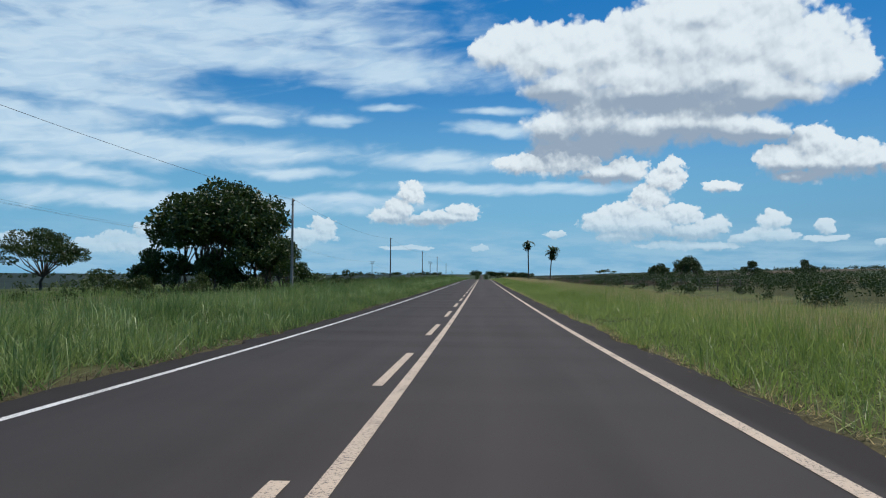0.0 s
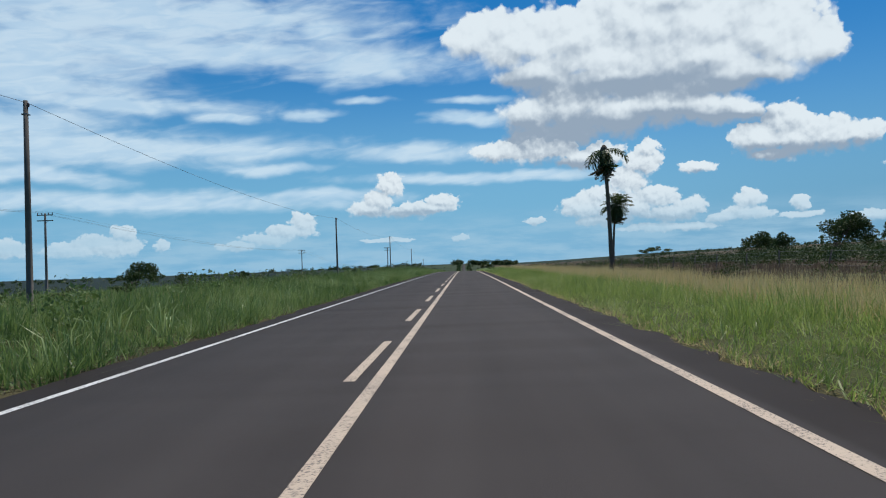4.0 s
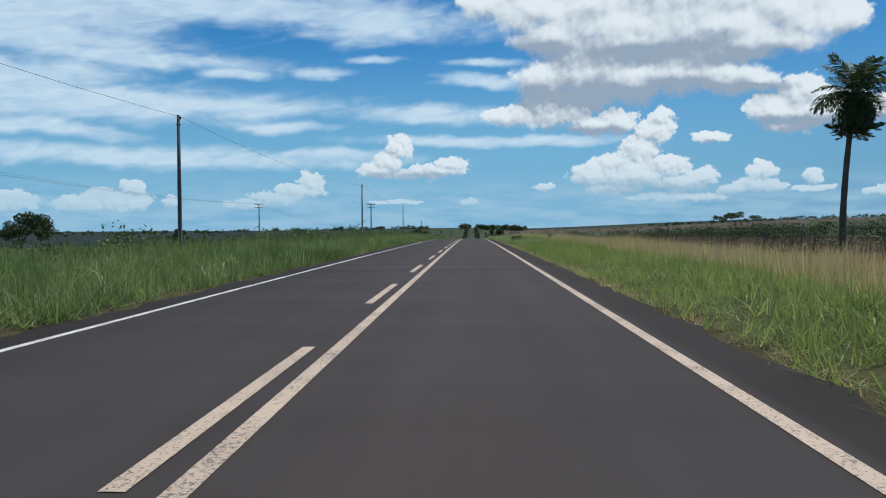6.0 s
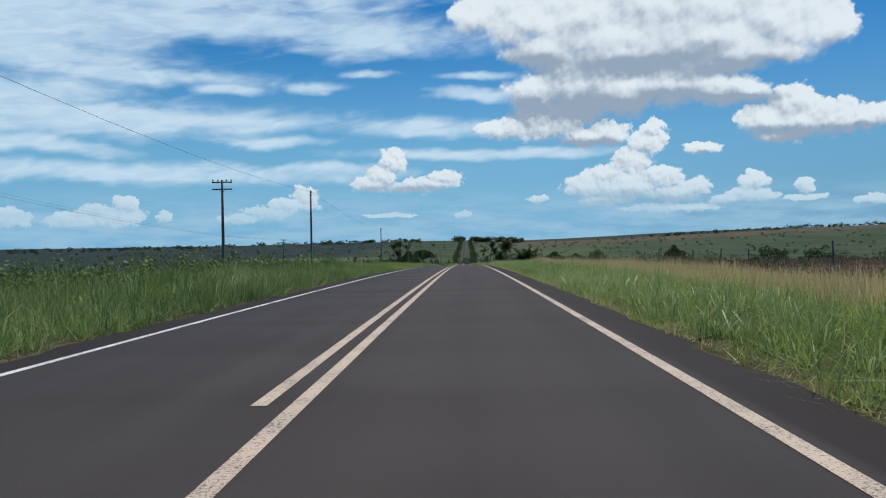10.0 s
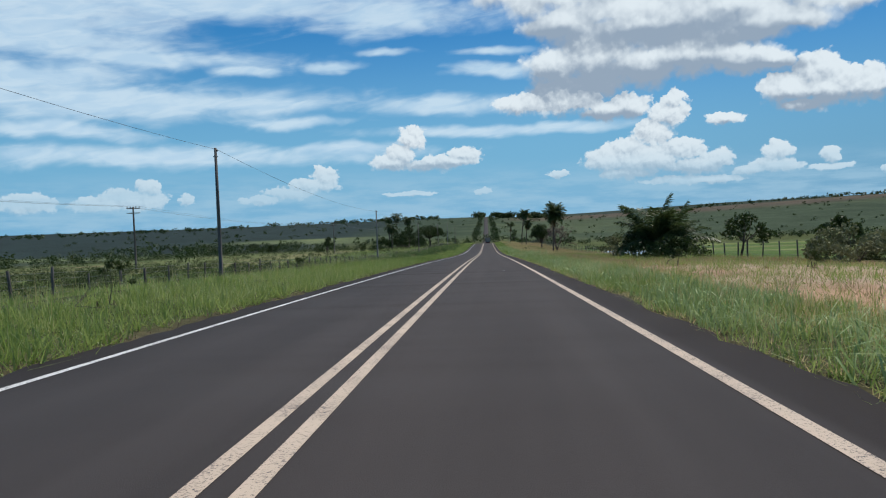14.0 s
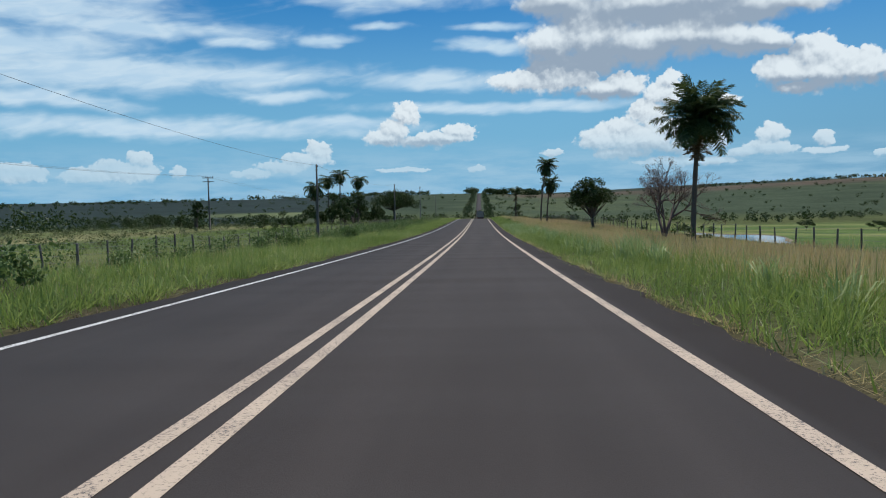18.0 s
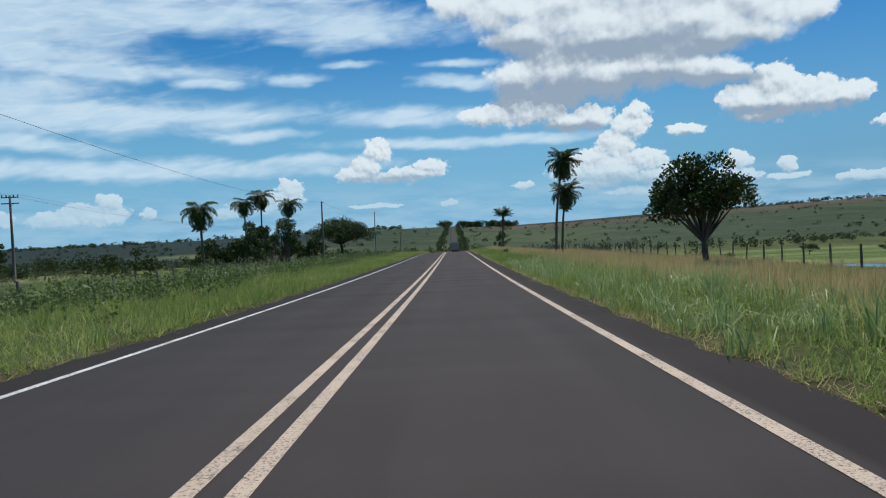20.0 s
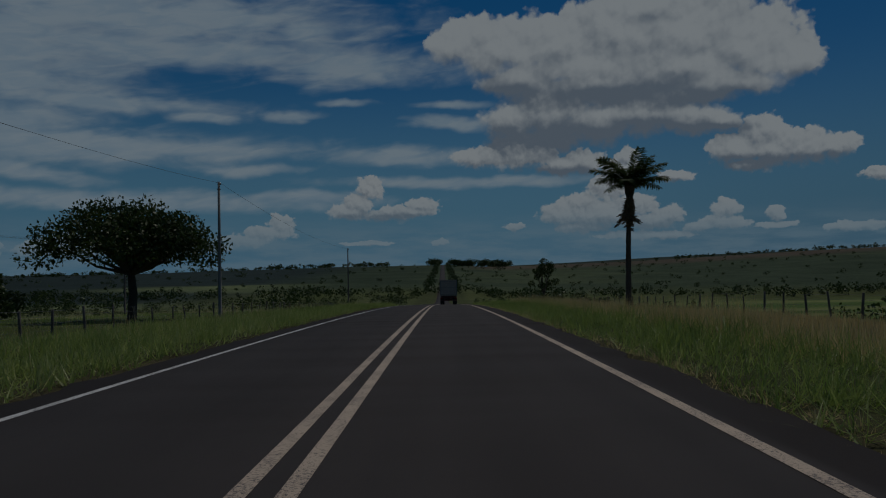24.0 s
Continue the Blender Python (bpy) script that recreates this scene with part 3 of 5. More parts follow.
def ribbon(name, x0, x1, y0, y1, lift, step=3.0, thick=0.0, wobble=0.0, seed=1):
    y = np.arange(y0, y1 + 0.01, step)
    z = road_z(y) + lift
    a, b = np.full(len(y), x0), np.full(len(y), x1)
    if wobble:
        rng = np.random.RandomState(seed)
        a, b = a + rng.normal(0, wobble, len(y)), b + rng.normal(0, wobble, len(y))
    rows = [np.stack([a, y, z], -1), np.stack([b, y, z], -1)]
    if thick:
        rows = [np.stack([a - 0.05, y, z - thick], -1)] + rows + [np.stack([b + 0.05, y, z - thick], -1)]
    n = len(y)
    v = np.concatenate(rows)
    i = np.arange(n - 1)
    f = np.concatenate([np.stack([k * n + i, (k + 1) * n + i, (k + 1) * n + i + 1, k * n + i + 1], -1) for k in range(len(rows) - 1)])
    return mesh_of(name, v, f)


road = place("road", ribbon("road", LEFT_EDGE, RIGHT_EDGE, -120, 900, 0.0, 0.75, 0.16, 0.075), ASPHALT, None,
             "dark grey asphalt two-lane road with painted lines")
tagged(road, category="road", kind="structure")
place("far_road", ribbon("far_road", -4.3, 4.4, 900, 2760, 0.0, 12.0, 0.16), ASPHALT, road, "asphalt road climbing the far hill")
place("edge_line", ribbon("edge_line", 3.385, 3.535, -120, 900, 0.005, 1.5), CREAM, road, "cream edge line on the right shoulder")
place("edge_line", ribbon("edge_line", -3.64, -3.525, -120, 900, 0.005, 1.5), WHITE, road, "white edge line along the opposite lane")
place("centre_line", ribbon("centre_line", -0.09, 0.055, -120, 900, 0.005, 1.5), CREAM, road, "cream continuous centre line")
place("centre_line", ribbon("centre_line", -0.415, -0.275, 287.7, 900, 0.005, 1.5), CREAM, road, "second cream continuous centre line")
dash_mesh = mesh_of("dash", [(-0.415, 0, 0), (-0.275, 0, 0), (-0.415, 4.4, 0), (-0.275, 4.4, 0)], [(0, 1, 3, 2)])
for k in range(-8, 32):
    d, y = place("dash", dash_mesh, CREAM, road), 9.0 * k - 0.1
    rise = float(road_z(y + 4.4) - road_z(y))
    d.matrix_basis = pose(0, y, float(road_z(y)) + 0.006, math.degrees(math.atan2(rise, 4.4)), 0, 0)
litter_mesh = boxes([(0, 0, 0.006, 0.075, 0.05, 0.010), (0.022, 0.012, 0.014, 0.04, 0.03, 0.010)], 0.003)
for x, y, a in ((-1.9, 57.9, 20), (4.1, 203.5, 70), (4.1, 254.2, 35), (2.1, 431.0, 10), (4.05, 149.8, 50)):
    bit = place("litter", litter_mesh, LITTER)
    bit.matrix_basis = pose(x, y, float(road_z(y)) + 0.004, 0, 0, a)
    tagged(bit, "scrap of pale litter lying on the asphalt", "litter", "litter on the road")

# ---- grass ----
rng = np.random.RandomState(4)


def blades(x, y, tall, wide, lean, per_tuft=7, spread_r=0.12, drop=0.03, bent=True):
    """Blades in tufts at x, y: height and width per tuft; bent blades have a knee, plain ones are single slivers."""
    n = len(x)
    k = n * per_tuft
    bx = np.repeat(x, per_tuft) + rng.normal(0, spread_r, k)
    by = np.repeat(y, per_tuft) + rng.normal(0, spread_r, k)
    bz = ground_z(bx, by) - drop
    h = np.repeat(tall, per_tuft) * rng.uniform(0.5, 1.15, k)
    wd = np.repeat(wide, per_tuft) * rng.uniform(0.6, 1.3, k)
    a, face = rng.uniform(0, 2 * math.pi, k), rng.uniform(0, 2 * math.pi, k)
    tilt = np.minimum(np.abs(rng.normal(0, lean, k)) + 0.05, 1.5)
    dx, dy = np.cos(a), np.sin(a)
    sx, sy = np.cos(face) * wd / 2, np.sin(face) * wd / 2
    mid, tip = 0.55 * h, h
    mx, my = dx * tilt * mid * 0.6, dy * tilt * mid * 0.6
    tx, ty = dx * tilt * tip * 1.3, dy * tilt * tip * 1.3
    tz = tip * np.clip(1 - 0.45 * tilt, 0.35, 1)
    low = [np.stack([bx - sx, by - sy, bz], -1), np.stack([bx + sx, by + sy, bz], -1)]
    end = [np.stack([bx + tx, by + ty, bz + tz], -1)]
    if not bent:
        return np.stack(low + end, 1).reshape(-1, 3), np.arange(k * 3).reshape(-1, 3)
    knee = [np.stack([bx + mx - sx * 0.8, by + my - sy * 0.8, bz + mid], -1), np.stack([bx + mx + sx * 0.8, by + my + sy * 0.8, bz + mid], -1)]
    v = np.stack(low + knee + end, 1)
    i = np.arange(k)[:, None] * 5
    f = np.concatenate([i + np.array((0, 1, 3)), i + np.array((0, 3, 2)), i + np.array((2, 3, 4))], 0)
    return v.reshape(-1, 3), f


def strip(count, x0, x1, y0, y1, bias=1.0):
    q = rng.uniform(0, 1, count) ** bias
    return x0 + (x1 - x0) * q, rng.uniform(y0, y1, count)


def bare_soil(x, y):
    return (x > 8.0 - 1.4 * ease(376, 390, y) + 0.4 * np.sin(y * 0.7)) & (x < 21) & (y > 366) & (y < 502)


def grass(name, sets, mat, label):
    verts, faces, base = [], [], 0
    for v, f in sets:
        verts.append(v)
        faces.append(f + base)
        base += len(v)
    ob = place(name, mesh_of(name, np.concatenate(verts), np.concatenate(faces)), mat)
    return tagged(ob, label, "grass", kind="stuff")


def verge(count, x0, x1, y0, y1, tall, wide, lean, per, r, bent, bias=1.0, seed=0.3, fringe=0.0, anywhere=False):
    """Tufts over a strip of the plan, lower towards the asphalt and patchy in height; none on the bare earth."""
    x, y = strip(count, x0, x1, y0, y1, bias)
    ragged = 0.30 * patchy(y, x, 0.8, 2.0) + 0.25 * patchy(y, x, 4.1, 1.0) - 0.05
    ok = (~bare_soil(x, y) | anywhere) & (np.abs(x) - 4.24 > ragged)
    x, y = x[ok], y[ok]
    edge = np.abs(x) - 4.2
    h = tall * (0.16 + 0.82 * patchy(x, y, 3.3, seed) + 0.80 * patchy(x, y, 0.7, seed + 1)) * rng.uniform(0.75, 1.25, len(x)) * ((1 - fringe) + fringe * ease(0.0, 1.7, edge))
    return blades(x, y, h, np.full(len(x), wide), lean, per, r, 0.03, bent)


Y0, Y1 = -14, 765
sets = [
    # left verge: tall green grass, lower beside the asphalt
    verge(15500, -8.8, -4.3, Y0, 340, 0.84, 0.028, 0.62, 13, 0.11, False, 1.0, 0.3, 0.35),
    verge(2600, -8.8, -4.35, Y0, 340, 0.90, 0.020, 0.60, 8, 0.12, True, 1.0, 0.3, 0.35),
    verge(10000, -18.0, -8.4, Y0, 340, 0.80, 0.042, 0.58, 9, 0.16, False),
    verge(5000, -46, -17, -10, 340, 0.85, 0.055, 0.3, 7, 0.35, False, 1.3),
]
grass("left_roadside_grass", sets, LUSH, "tall deep green roadside grass beside the opposite lane")
sets = [
    verge(15500, -8.8, -4.3, 340, Y1, 0.60, 0.028, 0.66, 13, 0.11, False, 1.0, 0.8, 0.35),
    verge(2600, -8.8, -4.35, 340, Y1, 0.64, 0.020, 0.66, 8, 0.12, True, 1.0, 0.8, 0.35),
    verge(10000, -18.0, -8.4, 340, Y1, 0.42, 0.042, 0.62, 9, 0.16, False),
    verge(5000, -46, -17, 340, 800, 0.42, 0.055, 0.35, 7, 0.35, False, 1.3),
    verge(30000, 4.35, 8.4, Y0, Y1, 0.64, 0.020, 0.66, 12, 0.10, False, 1.0, 2.2, 0.30),
    verge(5200, 4.4, 8.0, Y0, Y1, 0.58, 0.020, 0.75, 8, 0.11, True, 1.0, 2.2, 0.30),
    verge(11000, 8.0, 15.5, Y0, 130, 0.56, 0.030, 0.55, 8, 0.18, False),
    verge(9000, 7.8, 12.5, 130, Y1, 0.42, 0.032, 0.55, 7, 0.18, False),
    verge(3200, 7.4, 21, 370, 438, 0.30, 0.022, 0.6, 9, 0.16, False, 1.0, 4.1, anywhere=True),
    verge(9000, 6.8, 22, 436, 640, 0.42, 0.024, 0.55, 7, 0.16, False, 1.0, 3.1, anywhere=True),
]
grass("roadside_grass", sets, BLADE, "sunlit yellow-green roadside grass along the verges")

sets = []
# coarse blue-green tussocks by the shoulder
for y0, y1, n, far, tall in ((226, 345, 520, 8.3, 0.62), (348, 386, 620, 8.3, 0.64), (380, 508, 1300, 6.9, 0.46), (568, 614, 300, 8.3, 0.62)):
    x, y = strip(n, 4.55, far, y0, y1, 0.9)
    sets.append(blades(x, y, tall * rng.uniform(0.7, 1.3, len(x)), np.full(len(x), 0.022), 0.7, 22, 0.12))
x, y = strip(46, 5.5, 8.0, 470, 610)
sets.append(blades(x, y, rng.uniform(0.8, 1.1, len(x)), np.full(len(x), 0.026), 0.6, 60, 0.12))
x, y = strip(500, -9.0, -4.8, Y0, 330)
sets.append(blades(x, y, rng.uniform(0.6, 1.05, len(x)), np.full(len(x), 0.026), 0.5, 16, 0.10))
tussock = grass("tussock_grass", sets, REED, "coarse blue-green tussock grass beside the shoulder")

sets = [
    # dry seeding grass behind the green strip on the right, thin elsewhere
    verge(17000, 8.3, 13.5, 110, 365, 0.78, 0.022, 0.22, 7, 0.18, False, 1.15, 1.1),
    verge(13000, 7.3, 12.5, 505, 750, 0.80, 0.022, 0.22, 7, 0.18, False, 1.15, 1.7),
    verge(3500, 5.2, 7.2, 375, 510, 0.52, 0.014, 0.25, 7, 0.15, False, 1.0, 1.7),
    verge(9000, 13.5, 21, 500, 750, 0.60, 0.020, 0.24, 6, 0.25, False),
    verge(9000, 7.5, 16, Y0, 130, 0.70, 0.011, 0.2, 6, 0.2, False, 0.8),
    verge(3000, 6.3, 7.4, 385, 505, 0.40, 0.014, 0.3, 7, 0.2, False, anywhere=True),
    verge(6000, -17, -5.4, Y0, Y1, 0.95, 0.009, 0.2, 4, 0.2, False),
]
# dead thatch along the asphalt
x, y = strip(7000, 4.25, 4.7, Y0, 745)
sets.append(blades(x, y, rng.uniform(0.08, 0.24, len(x)), np.full(len(x), 0.012), 1.3, 6, 0.1, 0.0, False))
straw = grass("dry_grass", sets, STRAW, "straw-coloured seeding grass behind the green verge")

sets = [
    verge(6500, 7.4, 21, 438, 520, 0.34, 0.026, 0.35, 7, 0.2, False, 1.0, 0.6, anywhere=True),
    verge(2600, 7.0, 21, 366, 438, 0.34, 0.022, 0.5, 7, 0.2, False, 1.0, 0.6, anywhere=True),
    verge(9500, 8.6, 22, 505, 700, 0.58, 0.028, 0.3, 7, 0.2, False, 1.0, 0.6),
]
rust = grass("rust_grass", sets, RUST, "rust-coloured dry grass behind the pale verge")
sets = [
    verge(14000, 12.0, 48, 110, 385, 0.38, 0.055, 0.32, 7, 0.3, False, 1.3, 0.9),
]
# dead thatch along the asphalt
x, y = strip(4000, -4.6, -4.2, Y0, 745)
sets.append(blades(x, y, rng.uniform(0.08, 0.22, len(x)), np.full(len(x), 0.012), 1.3, 6, 0.1, 0.0, False))
brown = grass("brown_grass", sets, BROWN_GRASS, "dull purplish-brown dead grass of the dry field and road edge")

# ---- trees, shrubs, palms ----


def leaves(centres, radii, count, size, flatten=0.75, droop=0.0):
    """Leaf sprays round clump centres: kite-shaped quads."""
    centres, radii = np.asarray(centres, float), np.asarray(radii, float)
    pick = rng.choice(len(centres), count, p=radii ** 2 / (radii ** 2).sum())
    d = rng.normal(0, 1, (count, 3))
    d /= np.linalg.norm(d, axis=1)[:, None]
    r = radii[pick] * rng.uniform(0.35, 1.08, count) ** 0.6
    c = centres[pick] + d * r[:, None] * np.array((1, 1, flatten))
    u = d * 0.6 + rng.normal(0, 0.7, (count, 3)) - np.array((0, 0, droop))
    u /= np.linalg.norm(u, axis=1)[:, None]
    s = np.cross(u, rng.normal(0, 1, (count, 3)))
    s /= np.linalg.norm(s, axis=1)[:, None]
    n = size * rng.uniform(0.6, 1.35, count)[:, None]
    v = np.stack([c - u * n * 0.5, c + s * n * 0.30, c + u * n * 0.6, c - s * n * 0.30], 1).reshape(-1, 3)
    return v, np.arange(count * 4).reshape(-1, 4)


def tree(name, at, height, width, label, crown_base=0.35, count=5000, leaf=0.3, clumps=26, stems=1, mat=LEAF, flat=0.7, seed=1,
         category="tree", lean=0.0, trunk_r=None, dome=1.0, group=""):
    """Trunk with limbs under a crown of leaf clumps; at is (x, y)."""
    global rng
    rng = np.random.RandomState(seed)
    z0 = float(ground_z(*at)) - 0.05
    root = thing(name, (at[0], at[1], z0), label, category, group)
    cb, r = crown_base * height, width / 2
    cs, rs = [], []
    for i in range(clumps):
        a, q = rng.uniform(0, 2 * math.pi), math.sqrt(rng.uniform(0, 1))
        rad = r * (0.17 + 0.13 * rng.uniform()) * (1.1 if q < 0.6 else 0.85)
        top = (height - rad * 0.5 - cb) * (1 - dome * 0.72 * q * q)
        h = cb + top * (rng.uniform(0.25, 1.0) ** 0.6)
        cs.append((q * (r - rad * 0.6) * math.cos(a) + lean * h / height, q * (r - rad * 0.6) * math.sin(a), h))
        rs.append(rad)
    tr = trunk_r or height * 0.022
    for s in range(stems):
        paths = []
        ox, oy = (0, 0) if stems == 1 else (rng.uniform(-0.55, 0.55) * r, rng.uniform(-0.5, 0.5) * r)
        fork = cb * rng.uniform(0.75, 1.0)
        paths.append([(ox, oy, -0.2, tr * 1.5), (ox + rng.normal(0, 0.05), oy, 0.3, tr * 1.1), (ox + lean * 0.3 + rng.normal(0, 0.12), oy + rng.normal(0, 0.12), fork * 0.6, tr),
                      (ox + lean * 0.5 + rng.normal(0, 0.2), oy + rng.normal(0, 0.2), fork, tr * 0.85)])
        end = np.array(paths[-1][-1][:3])
        mine = sorted(range(clumps), key=lambda j: (cs[j][0] - ox) ** 2 + (cs[j][1] - oy) ** 2)[:max(4, int(clumps * 0.7 / stems))]
        for j in mine:
            t = np.array(cs[j])
            m = end * 0.5 + t * 0.5 + rng.normal(0, 0.05 * r, 3)
            paths.append([(*end, tr * 0.5), (*m, tr * 0.3), (*t, tr * 0.08)])
        place("trunk", mesh_of("trunk", *tubes(paths, 6)), BARK, root, "", True)
    place("crown", mesh_of("crown", *leaves(cs, rs, count, leaf, flat)), mat, root)
    return root


def frond_mesh(length, droop, pairs, leaflet, hang, seed):
    """One feather leaf growing along +x, arching down."""
    r = np.random.RandomState(seed)
    t = np.linspace(0, 1, 9)
    ang = np.radians(38) - np.radians(38 + droop) * t
    px = np.concatenate([[0], np.cumsum(np.cos(ang[:-1]) * length / 8)])
    pz = np.concatenate([[0], np.cumsum(np.sin(ang[:-1]) * length / 8)])
    v, f = tubes([[(a, 0, b, 0.035 * (1 - 0.8 * q) * length / 3) for a, b, q in zip(px, pz, t)]], 4)
    v, f = [v], [f]
    base = len(v[0])
    for i in range(pairs):
        q = 0.12 + 0.88 * i / pairs + r.normal(0, 0.008)
        c = np.array((np.interp(q, t, px), 0, np.interp(q, t, pz)))
        ll = leaflet * (0.55 + 0.75 * math.sin(math.pi * min(1, 0.12 + q * 0.86))) * r.uniform(0.8, 1.15)
        for s in (-1, 1):
            out = np.array((0.55, s * r.uniform(0.6, 0.95), r.uniform(-0.1, 0.35) - hang * 0.3))
            out /= np.linalg.norm(out)
            tipd = out + np.array((0, 0, -hang * r.uniform(0.7, 1.3)))
            tipd /= np.linalg.norm(tipd)
            wv = np.array((0.043, 0, 0)) * length / 3
            m = c + out * ll * 0.5
            e = m + tipd * ll * 0.5
            v.append(np.array([c - wv * 0.6, c + wv * 0.6, m + wv, m - wv, e]))
            f.append(np.array([(base, base + 1, base + 2, base + 3), (base + 3, base + 2, base + 4, base + 4)]))
            base += 5
    vv, ff = np.concatenate(v), np.concatenate(f)
    return vv, ff


def frond_data(name, *args):
    v, f = frond_mesh(*args)
    me = bpy.data.meshes.new(name)
    me.from_pydata(v.tolist(), [], [tuple(dict.fromkeys(q)) for q in f.tolist()])
    return me


FRONDS = [frond_data("frond", 3.0, d, 46, 0.74, h, s) for d, h, s in ((70, 0.8, 1), (95, 1.1, 2), (50, 0.6, 3), (115, 1.4, 4))]
STIFF = [frond_data("frond", 3.0, d, 46, 0.70, h, s) for d, h, s in ((2, 0.45, 7), (22, 0.6, 8))]
DEADS = [frond_data("dead_frond", 2.6, d, 20, 0.42, 1.6, s) for d, s in ((60, 5), (30, 6))]


def palm(at, height, label, fronds=20, size=1.0, dead=6, lean=(0.0, 0.0), trunk_r=0.16, up=(-25, 62), dead_tilt=(-80, -62), seed=1, name="palm_tree", stiff=0.0):
    r = np.random.RandomState(seed)
    z0 = float(ground_z(*at)) - 0.05
    root = thing(name, (at[0], at[1], z0), label, "palm tree")
    n = 12
    path = []
    for i in range(n + 1):
        q = i / n
        swell = 1.35 if i == 0 else 1.0 + 0.10 * (i % 2)
        path.append((lean[0] * q * q, lean[1] * q * q, -0.15 + q * (height + 0.15), trunk_r * swell * (1.05 - 0.30 * q)))
    place("trunk", mesh_of("trunk", *tubes([path], 9)), PALM_BARK, root, "", True)
    top = Vector((lean[0], lean[1], height))
    # fibrous heart of old leaf bases
    place("leaf_bases", mesh_of("heart", *tubes([[(0, 0, -0.75, trunk_r * 0.8), (0, 0, -0.35, trunk_r * 1.7), (0, 0, 0.05, trunk_r * 1.9), (0, 0, 0.35, trunk_r * 0.7)]], 8)),
          PALM_BARK, root, "", True).matrix_basis = Matrix.Translation(top)
    for i in range(fronds):
        q = i / fronds
        el = up[1] + (up[0] - up[1]) * q + r.normal(0, 6)
        az = i * 137.5 + r.normal(0, 9)
        s = size * r.uniform(0.85, 1.12)
        k = FRONDS[2] if el > 40 else FRONDS[0] if el > 5 else FRONDS[1] if r.uniform() < 0.6 else FRONDS[3]
        if r.uniform() < stiff:
            k = STIFF[i % 2]
        fr = place("frond", k, FROND, root)
        fr.matrix_basis = Matrix.Translation(top) @ pose(0, 0, 0, r.uniform(-12, 12), -(el - 38), az) @ Matrix.Diagonal((s, s, s, 1))
    for i in range(dead):
        fr = place("dead_frond", DEADS[i % 2], DEAD_FROND, root, "dry brown hanging frond")
        s = size * r.uniform(0.85, 1.2)
        fr.matrix_basis = Matrix.Translation(top + Vector((0, 0, -0.35))) @ pose(0, 0, 0, 0, -(r.uniform(*dead_tilt) - 38), i * 137.5 + r.normal(0, 20)) @ Matrix.Diagonal((s, s, s, 1))
    return root


# left side, from the start of the drive
tree("tree", (-32.3, 83), 14.2, 18.6, "large dark round-headed tree with many stems", 0.20, 28000, 0.46, 110, 8, LEAF, 0.75, 3, dome=0.5, trunk_r=0.2)
tree("tree", (-25.5, 78), 8.6, 10.0, "leafy dark green tree at the edge of a grove", 0.12, 9000, 0.3, 34, 4, LEAF, 0.85, 5, trunk_r=0.12)
tree("tree", (-24.8, 82), 6.6, 8.5, "low leafy tree at the edge of a grove", 0.06, 6500, 0.28, 30, 3, LEAF, 0.85, 67, trunk_r=0.1)
tree("tree", (-29.8, 101), 8.8, 8.5, "leafy open tree behind the larger grove", 0.15, 6500, 0.3, 34, 2, LEAF, 0.8, 68, trunk_r=0.14)
tree("tree", (-38, 79), 6.0, 8.5, "leafy dark green tree at the foot of a larger one", 0.08, 8000, 0.3, 34, 4, LEAF, 0.85, 4, trunk_r=0.12)
tree("tree", (-31, 78), 5.2, 7.0, "leafy dark green tree at the foot of a larger one", 0.05, 7000, 0.3, 30, 3, LEAF, 0.85, 6, trunk_r=0.12)
for i, (x, y, h, wd) in enumerate(((-24, 71, 2.3, 4.5), (-29, 68, 2.2, 5.0), (-35, 66, 2.4, 5.0), (-41, 70, 3.4, 5.0), (-21.5, 90, 2.6, 6.0), (-21, 99, 2.3, 6.0), (-20.5, 108, 3.0, 4.0))):
    tree("bush", (x, y), h, wd, "low dark bush under the roadside grove", 0.02, 1800, 0.22, 16, 3, SHRUB, 0.8, 300 + i, "bush", group="bushes under the grove")
tree("tree", (-66.5, 100), 10.2, 14.0, "broad open tree with layered green boughs", 0.2, 9500, 0.32, 34, 1, LEAF, 0.5, 7, dome=0.75, trunk_r=0.25)
tree("tree", (-58, 118), 4.6, 5.0, "small spiky green tree in the pasture", 0.3, 1200, 0.3, 10, 1, LEAF, 0.7, 8)
tree("tree", (-88, 231), 12.4, 11.0, "tall irregular dark tree standing in the pasture", 0.35, 4200, 0.4, 18, 1, LEAF, 0.85, 9, dome=0.5)
tree("tree", (-94, 322), 8.6, 13.5, "round dark green tree alone in the pasture", 0.22, 6000, 0.42, 26, 2, LEAF, 0.8, 11)
tree("tree", (-70, 345), 4.5, 6.5, "low round bushy tree beyond the fence", 0.15, 1800, 0.36, 14, 2, LEAF, 0.8, 12)
for i, (x, y, h, wd) in enumerate(((-8.6, 72, 1.5, 2.6), (-10.4, 96, 1.7, 3.0), (-8.4, 522, 1.4, 2.6), (-9.6, 548, 1.5, 3.0), (-9.0, 566, 1.3, 2.4), (6.1, 242.9, 0.75, 1.9), (7.2, 648.3, 0.8, 1.5))):
    tree("bush", (x, y), h, wd, "leafy green bush standing in the verge grass", 0.04, 1300, 0.12, 16, 3, WEED_LEAF, 0.75, 340 + i, "bush", group="bushes of the verge", trunk_r=0.02)
# low trees on the dry slope
for i, (x, y, h, wd) in enumerate(((38, 412, 3.6, 5.0), (58, 420, 4.2, 7.0), (68, 424, 4.6, 8.0), (48, 452, 3.4, 5.0))):
    tree("tree", (x, y), h, wd, "low rounded dark tree on the dry slope", 0.1, 2200, 0.28, 18, 2, LEAF, 0.8, 320 + i, group="low trees on the slope")
